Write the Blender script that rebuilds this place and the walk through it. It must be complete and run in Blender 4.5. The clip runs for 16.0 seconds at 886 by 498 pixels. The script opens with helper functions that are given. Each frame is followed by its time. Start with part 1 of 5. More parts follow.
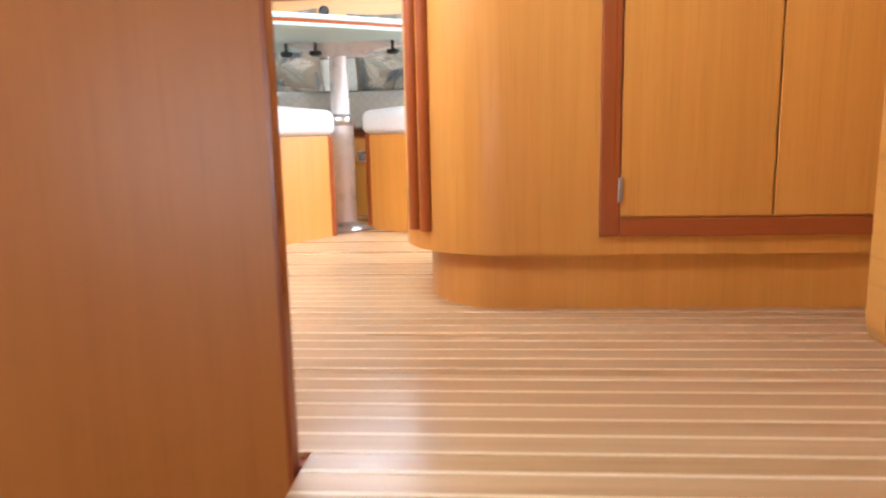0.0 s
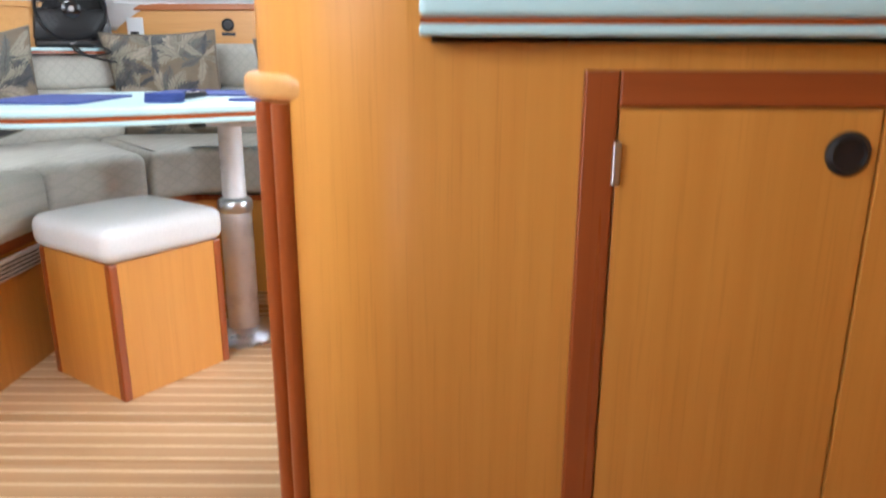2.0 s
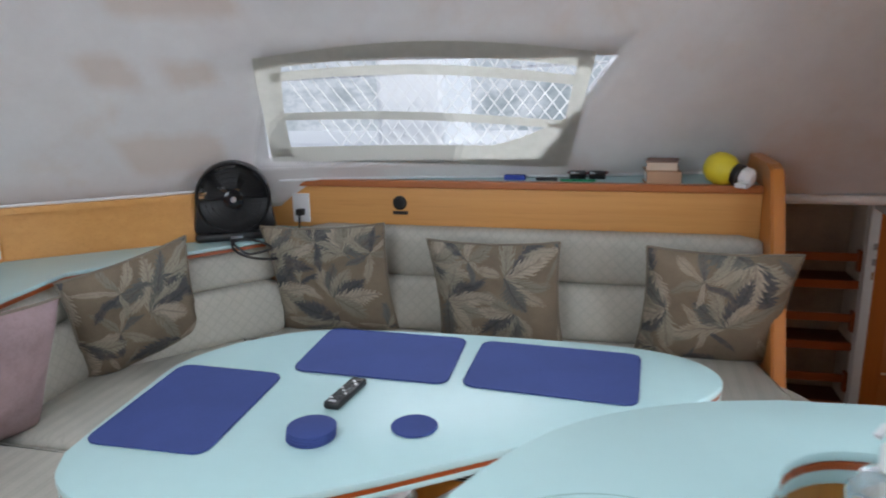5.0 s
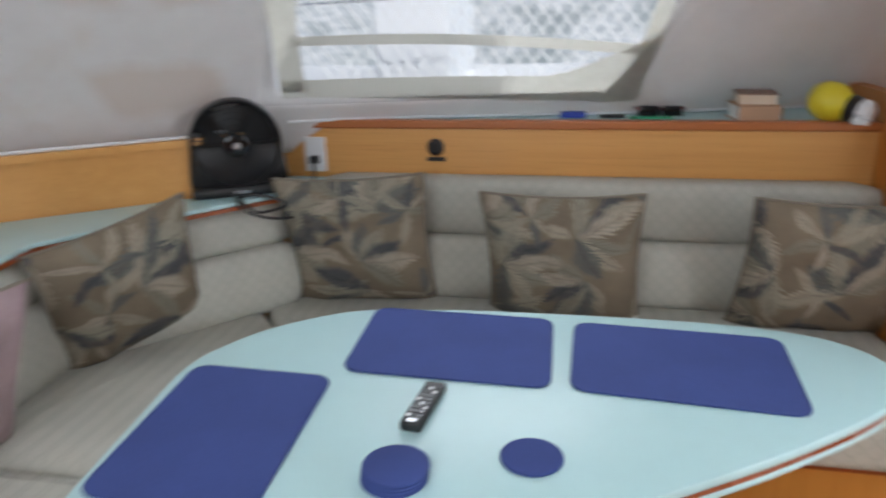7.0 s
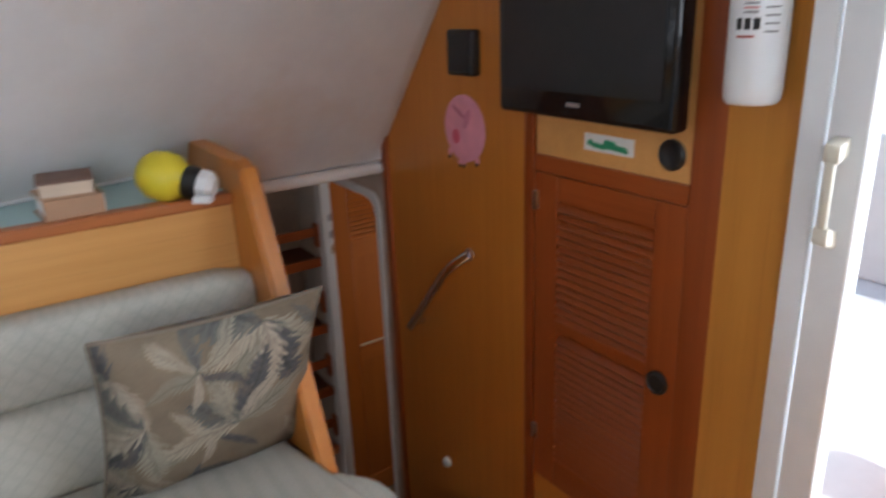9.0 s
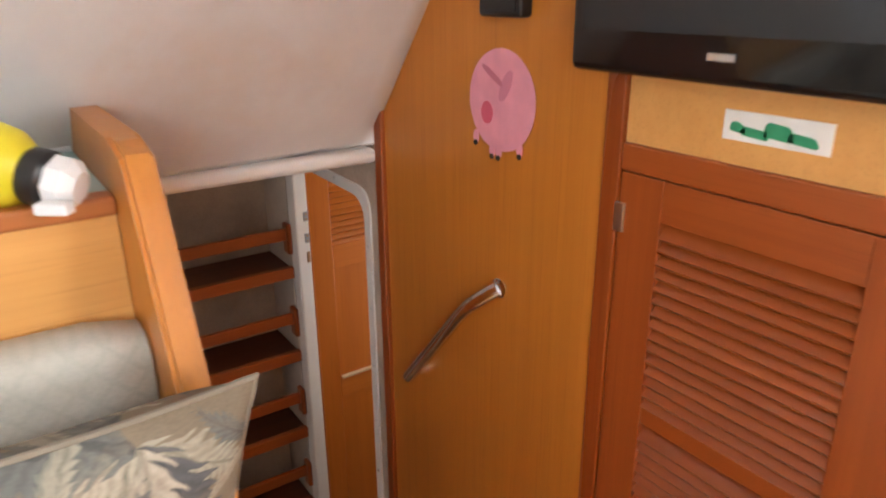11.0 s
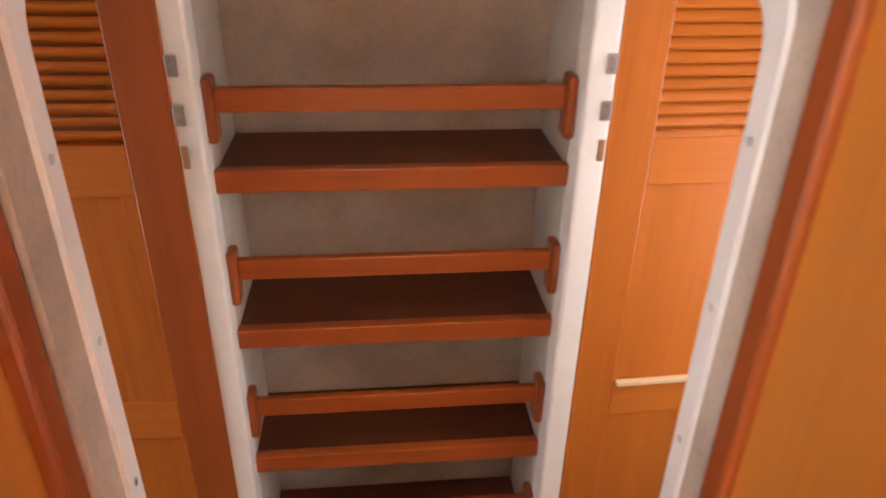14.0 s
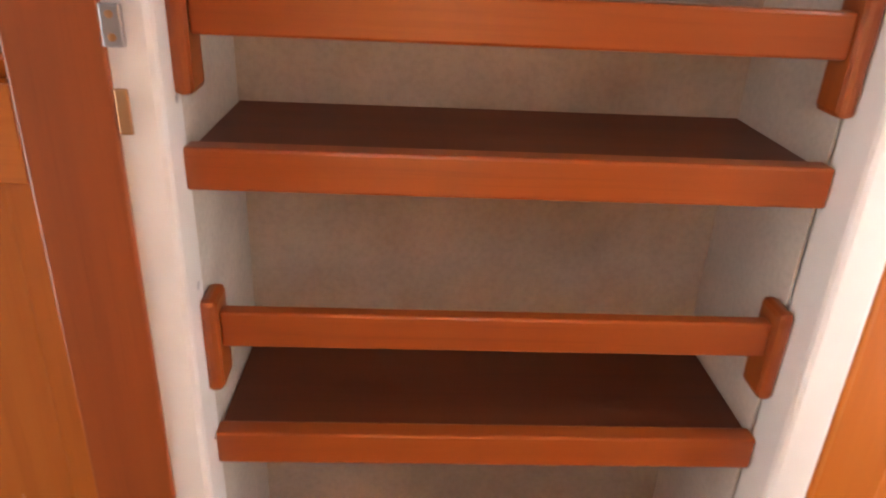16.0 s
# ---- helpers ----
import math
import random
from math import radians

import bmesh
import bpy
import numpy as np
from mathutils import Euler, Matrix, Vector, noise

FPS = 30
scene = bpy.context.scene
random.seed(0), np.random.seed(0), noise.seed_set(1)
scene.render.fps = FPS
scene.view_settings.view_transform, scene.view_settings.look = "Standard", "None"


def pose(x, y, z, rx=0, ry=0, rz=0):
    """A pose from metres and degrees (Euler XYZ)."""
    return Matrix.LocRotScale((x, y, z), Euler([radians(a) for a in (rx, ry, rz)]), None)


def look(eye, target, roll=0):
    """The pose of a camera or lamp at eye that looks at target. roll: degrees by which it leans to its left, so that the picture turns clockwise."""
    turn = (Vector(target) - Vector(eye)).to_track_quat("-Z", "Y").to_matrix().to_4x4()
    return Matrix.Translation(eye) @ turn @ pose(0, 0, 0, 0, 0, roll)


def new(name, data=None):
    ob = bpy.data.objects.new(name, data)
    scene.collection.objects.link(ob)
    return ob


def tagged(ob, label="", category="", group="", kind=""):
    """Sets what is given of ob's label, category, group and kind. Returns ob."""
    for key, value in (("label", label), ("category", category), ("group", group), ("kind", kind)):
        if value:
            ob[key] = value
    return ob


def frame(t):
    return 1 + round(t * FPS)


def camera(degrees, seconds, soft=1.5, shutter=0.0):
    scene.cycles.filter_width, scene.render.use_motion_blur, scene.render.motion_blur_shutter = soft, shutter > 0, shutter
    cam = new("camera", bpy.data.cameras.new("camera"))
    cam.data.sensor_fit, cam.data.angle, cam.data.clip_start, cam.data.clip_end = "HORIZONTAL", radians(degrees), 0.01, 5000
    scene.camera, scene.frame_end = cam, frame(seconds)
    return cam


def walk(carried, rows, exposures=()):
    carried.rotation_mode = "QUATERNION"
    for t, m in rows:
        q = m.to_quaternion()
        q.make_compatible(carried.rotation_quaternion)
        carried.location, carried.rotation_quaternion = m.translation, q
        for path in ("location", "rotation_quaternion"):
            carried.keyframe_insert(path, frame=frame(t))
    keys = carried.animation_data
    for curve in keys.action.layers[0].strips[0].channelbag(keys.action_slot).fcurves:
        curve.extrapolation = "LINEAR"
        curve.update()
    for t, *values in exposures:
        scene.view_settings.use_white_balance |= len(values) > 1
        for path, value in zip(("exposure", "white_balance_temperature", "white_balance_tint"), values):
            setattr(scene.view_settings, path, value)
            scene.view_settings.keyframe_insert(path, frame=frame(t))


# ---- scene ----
cam = camera(64.6, 16.0, soft=2.0, shutter=0.5)
EXPOSURES = [(0, 1.2, 5900, 10), (1.0, 0.72, 5900, 10), (1.5, 0.52, 5900, 10), (2.5, 0.5, 5900, 10), (3.0, 0.35, 5900, 10), (3.5, -0.02, 5900, 10), (4.0, -0.42, 5900, 10), (4.5, -0.6, 5900, 10), (7, -0.58, 6100, 10), (7.5, -0.52, 6100, 10), (8.5, -0.22, 5900, 10), (9.2, -0.14, 5900, 10), (11.3, 1.25, 6700, 12), (12.0, 1.55, 6700, 12), (12.5, 1.8, 6700, 12), (13.5, 2.18, 6600, 13), (14.5, 2.28, 6700, 15), (15, 2.25, 6800, 15), (16, 2.6, 6700, 15)]
PATH = [
    (0, (1.583, 0.912, 0.391), (1.441, 2.877, 0.045), -1.2),
    (0.5, (1.609, 1.109, 0.431), (1.534, 3.069, 0.041), -0.3),
    (1, (1.61, 1.263, 0.546), (1.588, 3.217, 0.124), -0.5),
    (1.5, (1.605, 1.406, 0.698), (1.64, 3.348, 0.222), 0.6),
    (2, (1.645, 1.539, 0.86), (1.636, 3.467, 0.328), 0.2),
    (2.5, (1.66, 1.668, 1.025), (1.61, 3.597, 0.5), -0.7),
    (3, (1.656, 1.787, 1.152), (1.567, 3.723, 0.658), -0.7),
    (3.5, (1.611, 1.936, 1.285), (1.486, 3.863, 0.764), -1.3),
    (4, (1.596, 2.031, 1.376), (1.383, 3.951, 0.86), -1.4),
    (4.5, (1.601, 2.129, 1.412), (1.216, 4.031, 0.93), -1.5),
    (4.7, (1.563, 2.161, 1.412), (1.131, 4.057, 0.946), -1.5),
    (6.8, (1.211, 2.477, 1.351), (0.66, 4.303, 0.749), -0.7),
    (7, (1.183, 2.533, 1.359), (0.791, 4.388, 0.724), -1.5),
    (7.5, (1.167, 2.651, 1.383), (1.246, 4.522, 0.681), -2.4),
    (8, (1.277, 2.792, 1.393), (1.746, 4.599, 0.677), -1.7),
    (8.5, (1.452, 2.953, 1.401), (2.213, 4.668, 0.709), -2.5),
    (9, (1.501, 3.081, 1.425), (2.546, 4.658, 0.775), -2.2),
    (9.2, (1.504, 3.138, 1.446), (2.637, 4.653, 0.798), -2.2),
    (11.3, (1.933, 3.731, 1.248), (2.939, 5.308, 0.541), 0.4),
    (11.5, (2.025, 3.807, 1.206), (2.916, 5.45, 0.494), 1.0),
    (12, (2.116, 3.965, 1.136), (2.818, 5.687, 0.4), 2.1),
    (12.5, (2.151, 4.09, 1.098), (2.726, 5.839, 0.317), 1.2),
    (13, (2.172, 4.234, 1.03), (2.677, 5.995, 0.227), 0.8),
    (13.5, (2.251, 4.399, 0.929), (2.571, 6.173, 0.063), 0.3),
    (14, (2.256, 4.555, 0.899), (2.446, 6.306, -0.048), 1.2),
    (14.5, (2.251, 4.693, 0.848), (2.353, 6.431, -0.136), 1.7),
    (15, (2.264, 4.815, 0.802), (2.286, 6.552, -0.188), 1.2),
    (15.5, (2.213, 4.915, 0.734), (2.305, 6.688, -0.189), 2.8),
    (16, (2.201, 5.017, 0.666), (2.298, 6.829, -0.175), 2.8),
]
walk(cam, [(t, look(eye, target, roll)) for t, eye, target, roll in PATH], exposures=EXPOSURES)

# ---- world and daylight ----
world = bpy.data.worlds.new("sky")
scene.world = world
world.use_nodes = True
wn = world.node_tree.nodes
sky = wn.new("ShaderNodeTexSky")
sky.sky_type, sky.sun_disc, sky.sun_elevation, sky.sun_rotation = "NISHITA", False, radians(48), radians(160)
world.node_tree.links.new(sky.outputs[0], wn["Background"].inputs[0])
wn["Background"].inputs[1].default_value = 0.15


def lamp(name, eye, target, w, h, power, colour=(1, 1, 1)):
    data = bpy.data.lights.new(name, "AREA")
    data.shape, data.size, data.size_y, data.energy, data.color = "RECTANGLE", w, h, power, colour
    ob = new(name, data)
    ob.matrix_world = look(eye, target)
    return ob


sun = new("sun", bpy.data.lights.new("sun", "SUN"))
sun.data.energy, sun.data.angle, sun.data.color = 4.0, radians(3), (1, 0.95, 0.88)
sun.matrix_world = look((0, 0, 5), (-0.4, 1.2, 3.6))
# starboard and fore fills, added out of view to brighten the saloon
lamp("fill_starboard", (0.5, 1.43, 1.42), (0.9, 3.6, 0.75), 1.4, 0.5, 21, (0.95, 0.98, 1))
lamp("fill_fore", (-1.12, 2.5, 1.69), (1.0, 2.7, 0.5), 1.6, 0.15, 1.5, (0.94, 0.97, 1))
# daylight standing in the port window and the aft door
lamp("daylight_port_window", (0.85, 5.25, 1.98), (0.85, 4.3, 1.25), 1.2, 0.5, 26, (0.94, 0.97, 1))
lamp("daylight_aft_door", (2.75, 3.25, 1.1), (0.8, 3.2, 0.7), 0.5, 1.3, 20, (0.95, 0.98, 1))
# added overhead fill; the ceiling has no hatch
lamp("fill_overhead", (0.9, 2.5, 1.86), (0.9, 2.5, 0), 0.5, 0.5, 11, (1, 1, 1))
# added fills at both cabin ends, where no ports are built
lamp("fill_aft_cabin", (3.32, 5.32, 0.25), (2.3, 5.5, 0.1), 0.45, 0.9, 1.8, (1, 0.97, 0.93))
lamp("fill_fore_cabin", (0.98, 5.32, 0.25), (2.2, 5.5, 0.1), 0.45, 0.9, 1.4, (1, 0.97, 0.93))
# unseen fill added behind the start to lift the first bulkhead
lamp("fill_starboard_hull", (0.9, 0.26, 0.35), (1.2, 1.5, 0.2), 0.8, 0.3, 3.6, (1, 0.98, 0.95))
# from above, out of view: aft follows the lit door, fore is added
lamp("daylight_hull_hatch", (2.95, 5.25, 0.94), (2.8, 5.45, 0), 0.3, 0.3, 0.5, (1, 0.97, 0.92))
lamp("fill_fore_cabin_top", (1.5, 5.25, 0.94), (1.7, 5.45, 0), 0.3, 0.3, 0.2, (1, 0.97, 0.92))

# ---- materials ----


def material(name, rough=0.5, metal=0.0, spec=0.5):
    m = bpy.data.materials.new(name)
    m.use_nodes = True
    b = m.node_tree.nodes["Principled BSDF"]
    b.inputs["Roughness"].default_value, b.inputs["Metallic"].default_value = rough, metal
    b.inputs["Specular IOR Level"].default_value = spec
    return m, m.node_tree.nodes, m.node_tree.links, b


def mapped(n, l, scale, rot=(0, 0, 0), vary=True):
    """Object coordinates, stretched, and shifted by each object's own random number."""
    tc, mp = n.new("ShaderNodeTexCoord"), n.new("ShaderNodeMapping")
    mp.inputs["Scale"].default_value, mp.inputs["Rotation"].default_value = scale, [radians(a) for a in rot]
    l.new(tc.outputs["Object"], mp.inputs[0])
    if vary:
        info, mul, com = n.new("ShaderNodeObjectInfo"), n.new("ShaderNodeMath"), n.new("ShaderNodeCombineXYZ")
        mul.operation = "MULTIPLY"
        mul.inputs[1].default_value = 37
        l.new(info.outputs["Random"], mul.inputs[0])
        for k in range(3):
            l.new(mul.outputs[0], com.inputs[k])
        l.new(com.outputs[0], mp.inputs["Location"])
    return mp


def noise_tex(n, l, vec, scale, detail=4, rough=0.55, dist=0.0):
    t = n.new("ShaderNodeTexNoise")
    for key, v in (("Scale", scale), ("Detail", detail), ("Roughness", rough), ("Distortion", dist)):
        t.inputs[key].default_value = v
    l.new(vec.outputs[0], t.inputs["Vector"])
    return t


def ramp(n, l, src, stops):
    r = n.new("ShaderNodeValToRGB")
    while len(r.color_ramp.elements) < len(stops):
        r.color_ramp.elements.new(0.5)
    for e, (p, c) in zip(r.color_ramp.elements, stops):
        e.position, e.color = p, (*c, 1)
    l.new(src, r.inputs[0])
    return r


def mix(n, l, fac, a, b, blend="MIX"):
    m = n.new("ShaderNodeMix")
    m.data_type, m.blend_type = "RGBA", blend
    for sock, v in ((m.inputs[0], fac), (m.inputs[6], a), (m.inputs[7], b)):
        if isinstance(v, (int, float)):
            sock.default_value = v
        elif isinstance(v, tuple):
            sock.default_value = (*v, 1)
        else:
            l.new(v, sock)
    return m


def bump(n, l, b, src, strength, dist=0.002):
    u = n.new("ShaderNodeBump")
    u.inputs["Strength"].default_value, u.inputs["Distance"].default_value = strength, dist
    l.new(src, u.inputs["Height"])
    l.new(u.outputs[0], b.inputs["Normal"])


def wood(name, light, dark, axis="z", rough=0.35, fine=1.0):
    """Straight-grained varnished wood, the grain along one axis."""
    m, n, l, b = material(name, rough)
    long = {"x": (1.2, 45, 45), "y": (45, 1.2, 45), "z": (45, 45, 1.2)}[axis]
    mp = mapped(n, l, long)
    g1 = noise_tex(n, l, mp, 1.0 * fine, 6, 0.6)
    mp2 = mapped(n, l, tuple(v * 0.11 for v in long))
    g2 = noise_tex(n, l, mp2, 1.0, 3, 0.5, 0.4)
    mp3 = mapped(n, l, tuple(v * 4 for v in long))
    g3 = noise_tex(n, l, mp3, 1.0, 3, 0.6)
    c1 = ramp(n, l, g1.outputs[0], [(0.3, dark), (0.68, light)])
    mid = tuple(0.5 * (p + q) for p, q in zip(light, dark))
    c2 = ramp(n, l, g2.outputs[0], [(0.3, tuple(v * 0.9 for v in mid)), (0.7, tuple(min(1, v * 1.1) for v in light))])
    mm = mix(n, l, 0.5, c1.outputs[0], c2.outputs[0])
    pores = ramp(n, l, g3.outputs[0], [(0.32, (0.78, 0.74, 0.7)), (0.45, (1, 1, 1))])
    mm2 = mix(n, l, 0.4, mm.outputs[2], pores.outputs[0], "MULTIPLY")
    info = n.new("ShaderNodeObjectInfo")
    tint = ramp(n, l, info.outputs["Random"], [(0.0, (0.9, 0.88, 0.86)), (1.0, (1.0, 1.0, 1.0))])
    mm3 = mix(n, l, 0.8, mm2.outputs[2], tint.outputs[0], "MULTIPLY")
    l.new(mm3.outputs[2], b.inputs["Base Color"])
    rr = ramp(n, l, g2.outputs[0], [(0.2, (rough * 0.8,) * 3), (0.8, (rough * 1.25,) * 3)])
    l.new(rr.outputs[0], b.inputs["Roughness"])
    bump(n, l, b, g3.outputs[0], 0.06, 0.0005)
    return m


def plain(name, colour, rough=0.5, metal=0.0, vary=0.06, scale=18.0, fine=0.05, spec=0.5):
    """Paint, plastic or metal with slight mottling and fine relief."""
    m, n, l, b = material(name, rough, metal, spec)
    mp = mapped(n, l, (1, 1, 1))
    a, c = noise_tex(n, l, mp, scale, 3), noise_tex(n, l, mp, scale * 9, 2)
    col = ramp(n, l, a.outputs[0], [(0.3, tuple(v * (1 - vary) for v in colour)), (0.7, tuple(min(1, v * (1 + vary)) for v in colour))])
    l.new(col.outputs[0], b.inputs["Base Color"])
    if vary > 0.02:
        rr = ramp(n, l, a.outputs[0], [(0.25, (max(0, rough * 0.8),) * 3), (0.8, (min(1, rough * 1.2),) * 3)])
        l.new(rr.outputs[0], b.inputs["Roughness"])
    if fine:
        bump(n, l, b, c.outputs[0], fine, 0.001)
    return m


def fabric(name, colour, weave=260.0, diamonds=0.0, vary=0.08, rough=0.9):
    """Woven cloth or vinyl; diamonds paints shade into quilting creases that many metres apart."""
    m, n, l, b = material(name, rough, 0, 0.25)
    mp = mapped(n, l, (1, 1, 1), vary=False)
    a, c = noise_tex(n, l, mp, 6, 4), noise_tex(n, l, mp, weave, 2)
    col = ramp(n, l, a.outputs[0], [(0.3, tuple(v * (1 - vary) for v in colour)), (0.72, tuple(min(1, v * (1 + vary)) for v in colour))])
    out, height = col.outputs[0], c.outputs[0]
    if diamonds:
        k = 1 / diamonds
        heights = []
        for rot in (45, -45):
            w = n.new("ShaderNodeTexWave")
            w.wave_type, w.bands_direction = "BANDS", "X"
            w.inputs["Scale"].default_value, w.inputs["Distortion"].default_value = k / 3.2, 0.6
            q = mapped(n, l, (1, 1, 1), (0, rot, 0), vary=False)
            l.new(q.outputs[0], w.inputs["Vector"])
            heights.append(w)
        mx = n.new("ShaderNodeMath")
        mx.operation = "MAXIMUM"
        l.new(heights[0].outputs["Fac"], mx.inputs[0])
        l.new(heights[1].outputs["Fac"], mx.inputs[1])
        shade = ramp(n, l, mx.outputs[0], [(0.8, (1, 1, 1)), (1.0, (0.92, 0.925, 0.92))])
        out = mix(n, l, 1.0, out, shade.outputs[0], "MULTIPLY").outputs[2]
    fleck = ramp(n, l, c.outputs[0], [(0.3, (0.86, 0.86, 0.86)), (0.6, (1, 1, 1))])
    out = mix(n, l, 0.7, out, fleck.outputs[0], "MULTIPLY").outputs[2]
    l.new(out, b.inputs["Base Color"])
    bump(n, l, b, height, 0.25, 0.001)
    return m


VENEER = wood("cherry_veneer", (0.66, 0.3, 0.056), (0.55, 0.22, 0.034), "z", 0.32)
VENEER_X = wood("cherry_veneer_level", (0.7, 0.37, 0.12), (0.6, 0.29, 0.08), "x", 0.32)
BULKHEAD = wood("red_cherry_veneer", (0.57, 0.215, 0.032), (0.47, 0.158, 0.02), "z", 0.34)
RED_PANEL = wood("dark_cherry_veneer", (0.5, 0.17, 0.025), (0.43, 0.135, 0.018), "z", 0.4)
TRIM_Z = wood("mahogany_upright", (0.34, 0.08, 0.016), (0.23, 0.047, 0.01), "z", 0.3)
TRIM_X = wood("mahogany_level", (0.34, 0.08, 0.016), (0.23, 0.047, 0.01), "x", 0.3)
TRIM_Y = wood("mahogany_across", (0.34, 0.08, 0.016), (0.23, 0.047, 0.01), "y", 0.3)
TEAK = wood("teak_plank", (0.52, 0.325, 0.165), (0.36, 0.2, 0.088), "x", 0.28)
HOLLY = wood("holly_strip", (0.78, 0.6, 0.38), (0.68, 0.5, 0.3), "x", 0.3)
TEAL = plain("pale_teal_laminate", (0.46, 0.66, 0.67), 0.36, vary=0.012, scale=25, fine=0.01)
TEAL_SINK = plain("teal_moulded_sink", (0.25, 0.46, 0.45), 0.35, vary=0.015, scale=20)
GLUE_PATCHES = ((-0.02, 0.1, 1.4, 1.495), (0.16, 0.28, 1.4, 1.48), (0.12, 0.42, 1.6, 1.68), (-0.06, 0.2, 1.12, 1.25))
LINING, _n, _l, _b = material("white_vinyl_lining", 0.7)
_mp = mapped(_n, _l, (1, 1, 1), vary=False)
_a, _c, _d = noise_tex(_n, _l, _mp, 2.2, 5, 0.6, 0.3), noise_tex(_n, _l, _mp, 140, 2), noise_tex(_n, _l, _mp, 7, 4, 0.65)
_base = ramp(_n, _l, _d.outputs[0], [(0.3, (0.67, 0.64, 0.63)), (0.7, (0.73, 0.71, 0.7))])
_st = ramp(_n, _l, _a.outputs[0], [(0.55, (1, 1, 1)), (0.68, (0.93, 0.84, 0.76)), (0.74, (0.97, 0.93, 0.89))])
_mm = mix(_n, _l, 0.8, _base.outputs[0], _st.outputs[0], "MULTIPLY")
_sep = _n.new("ShaderNodeSeparateXYZ")
_wob = mix(_n, _l, 0.06, _mp.outputs[0], _d.outputs["Color"], "ADD")
_l.new(_wob.outputs[2], _sep.inputs[0])
_out = _mm.outputs[2]


def soft_span(src, lo, hi, edge=0.02):
    """1 between two values, falling off over a soft edge."""
    t = []
    for a, b in ((lo - edge, lo + edge), (hi + edge, hi - edge)):
        q = _n.new("ShaderNodeMapRange")
        q.inputs["From Min"].default_value, q.inputs["From Max"].default_value = a, b
        _l.new(src, q.inputs["Value"])
        t.append(q.outputs[0])
    q = _n.new("ShaderNodeMath")
    q.operation = "MULTIPLY"
    _l.new(t[0], q.inputs[0])
    _l.new(t[1], q.inputs[1])
    return q.outputs[0]


for _x0, _x1, _z0, _z1 in GLUE_PATCHES:
    _q = _n.new("ShaderNodeMath")
    _q.operation = "MULTIPLY"
    _l.new(soft_span(_sep.outputs["X"], _x0 + 0.03, _x1 + 0.03), _q.inputs[0])
    _l.new(soft_span(_sep.outputs["Z"], _z0 + 0.03, _z1 + 0.03), _q.inputs[1])
    _f = _n.new("ShaderNodeMath")
    _f.operation = "MULTIPLY"
    _f.inputs[1].default_value = 0.55
    _l.new(_q.outputs[0], _f.inputs[0])
    _out = mix(_n, _l, _f.outputs[0], _out, (0.58, 0.46, 0.38)).outputs[2]
_l.new(_out, _b.inputs["Base Color"])
bump(_n, _l, _b, _c.outputs[0], 0.12, 0.001)
HULLCLOTH = fabric("beige_hull_carpet", (0.46, 0.375, 0.305), 160, 0, 0.2)
WHITE = plain("white_gelcoat", (0.78, 0.765, 0.745), 0.35, vary=0.03)
WHITE_PLASTIC = plain("white_plastic", (0.75, 0.76, 0.77), 0.35, vary=0.02)
SEATCLOTH = fabric("sage_quilted_cloth", (0.5, 0.49, 0.43), 220, 0.03)
STOOLCLOTH = fabric("cream_stool_vinyl", (0.7, 0.685, 0.665), 300, 0, 0.04, 0.7)
BLACK = plain("black_plastic", (0.012, 0.012, 0.013), 0.4, vary=0.2)
BLACK_GLOSS = plain("black_gloss_plastic", (0.008, 0.008, 0.009), 0.12, vary=0.1, fine=0)
SCREEN = plain("dark_screen", (0.012, 0.012, 0.014), 0.22, vary=0.1, fine=0)
CHROME = plain("polished_chrome", (0.82, 0.83, 0.85), 0.08, 1.0, vary=0.02, fine=0)
STEEL = plain("brushed_steel", (0.6, 0.6, 0.61), 0.3, 1.0)
POLE = plain("white_enamel_pole", (0.72, 0.71, 0.72), 0.3)
BLUE = fabric("blue_woven_mat", (0.05, 0.075, 0.24), 420, 0, 0.08)
RED = plain("red_plastic", (0.6, 0.03, 0.02), 0.4)
YELLOW = plain("yellow_plastic", (0.72, 0.6, 0.03), 0.4)
PINK = plain("pink_paint", (0.72, 0.3, 0.38), 0.6, vary=0.08, scale=25)
GREEN = plain("green_ink", (0.03, 0.3, 0.14), 0.6)
PAPER = plain("white_paper", (0.8, 0.8, 0.78), 0.6)
CARD = plain("brown_card", (0.42, 0.26, 0.16), 0.8)

# ---- building helpers ----


def thing(name, loc, label, category, group="", rz=0.0, kind=""):
    ob = new(name)
    ob.matrix_basis = pose(*loc, 0, 0, rz)
    ob.empty_display_size = 0.05
    return tagged(ob, label, category, group, kind)


def part(name, bm, mat, parent=None, label="", world_space=False, smooth=False):
    """Links a bmesh as one mesh object, under a thing or a part if one is given; frees the bmesh."""
    if parent is not None and world_space:
        m = parent.matrix_basis.copy()
        if parent.parent:
            m = parent.parent.matrix_basis @ m
        bmesh.ops.transform(bm, matrix=m.inverted(), verts=bm.verts)
    bmesh.ops.recalc_face_normals(bm, faces=bm.faces)
    me = bpy.data.meshes.new(name)
    bm.to_mesh(me)
    bm.free()
    me.materials.append(mat)
    if smooth:
        me.polygons.foreach_set("use_smooth", [True] * len(me.polygons))
        me.set_sharp_from_angle(angle=radians(40))
    ob = new(name, me)
    ob.parent = parent
    if label:
        ob["label"] = label
    return ob


def whole(name, bm, mat, label, category, group="", kind="", smooth=False):
    return tagged(part(name, bm, mat, smooth=smooth), label, category, group, kind)


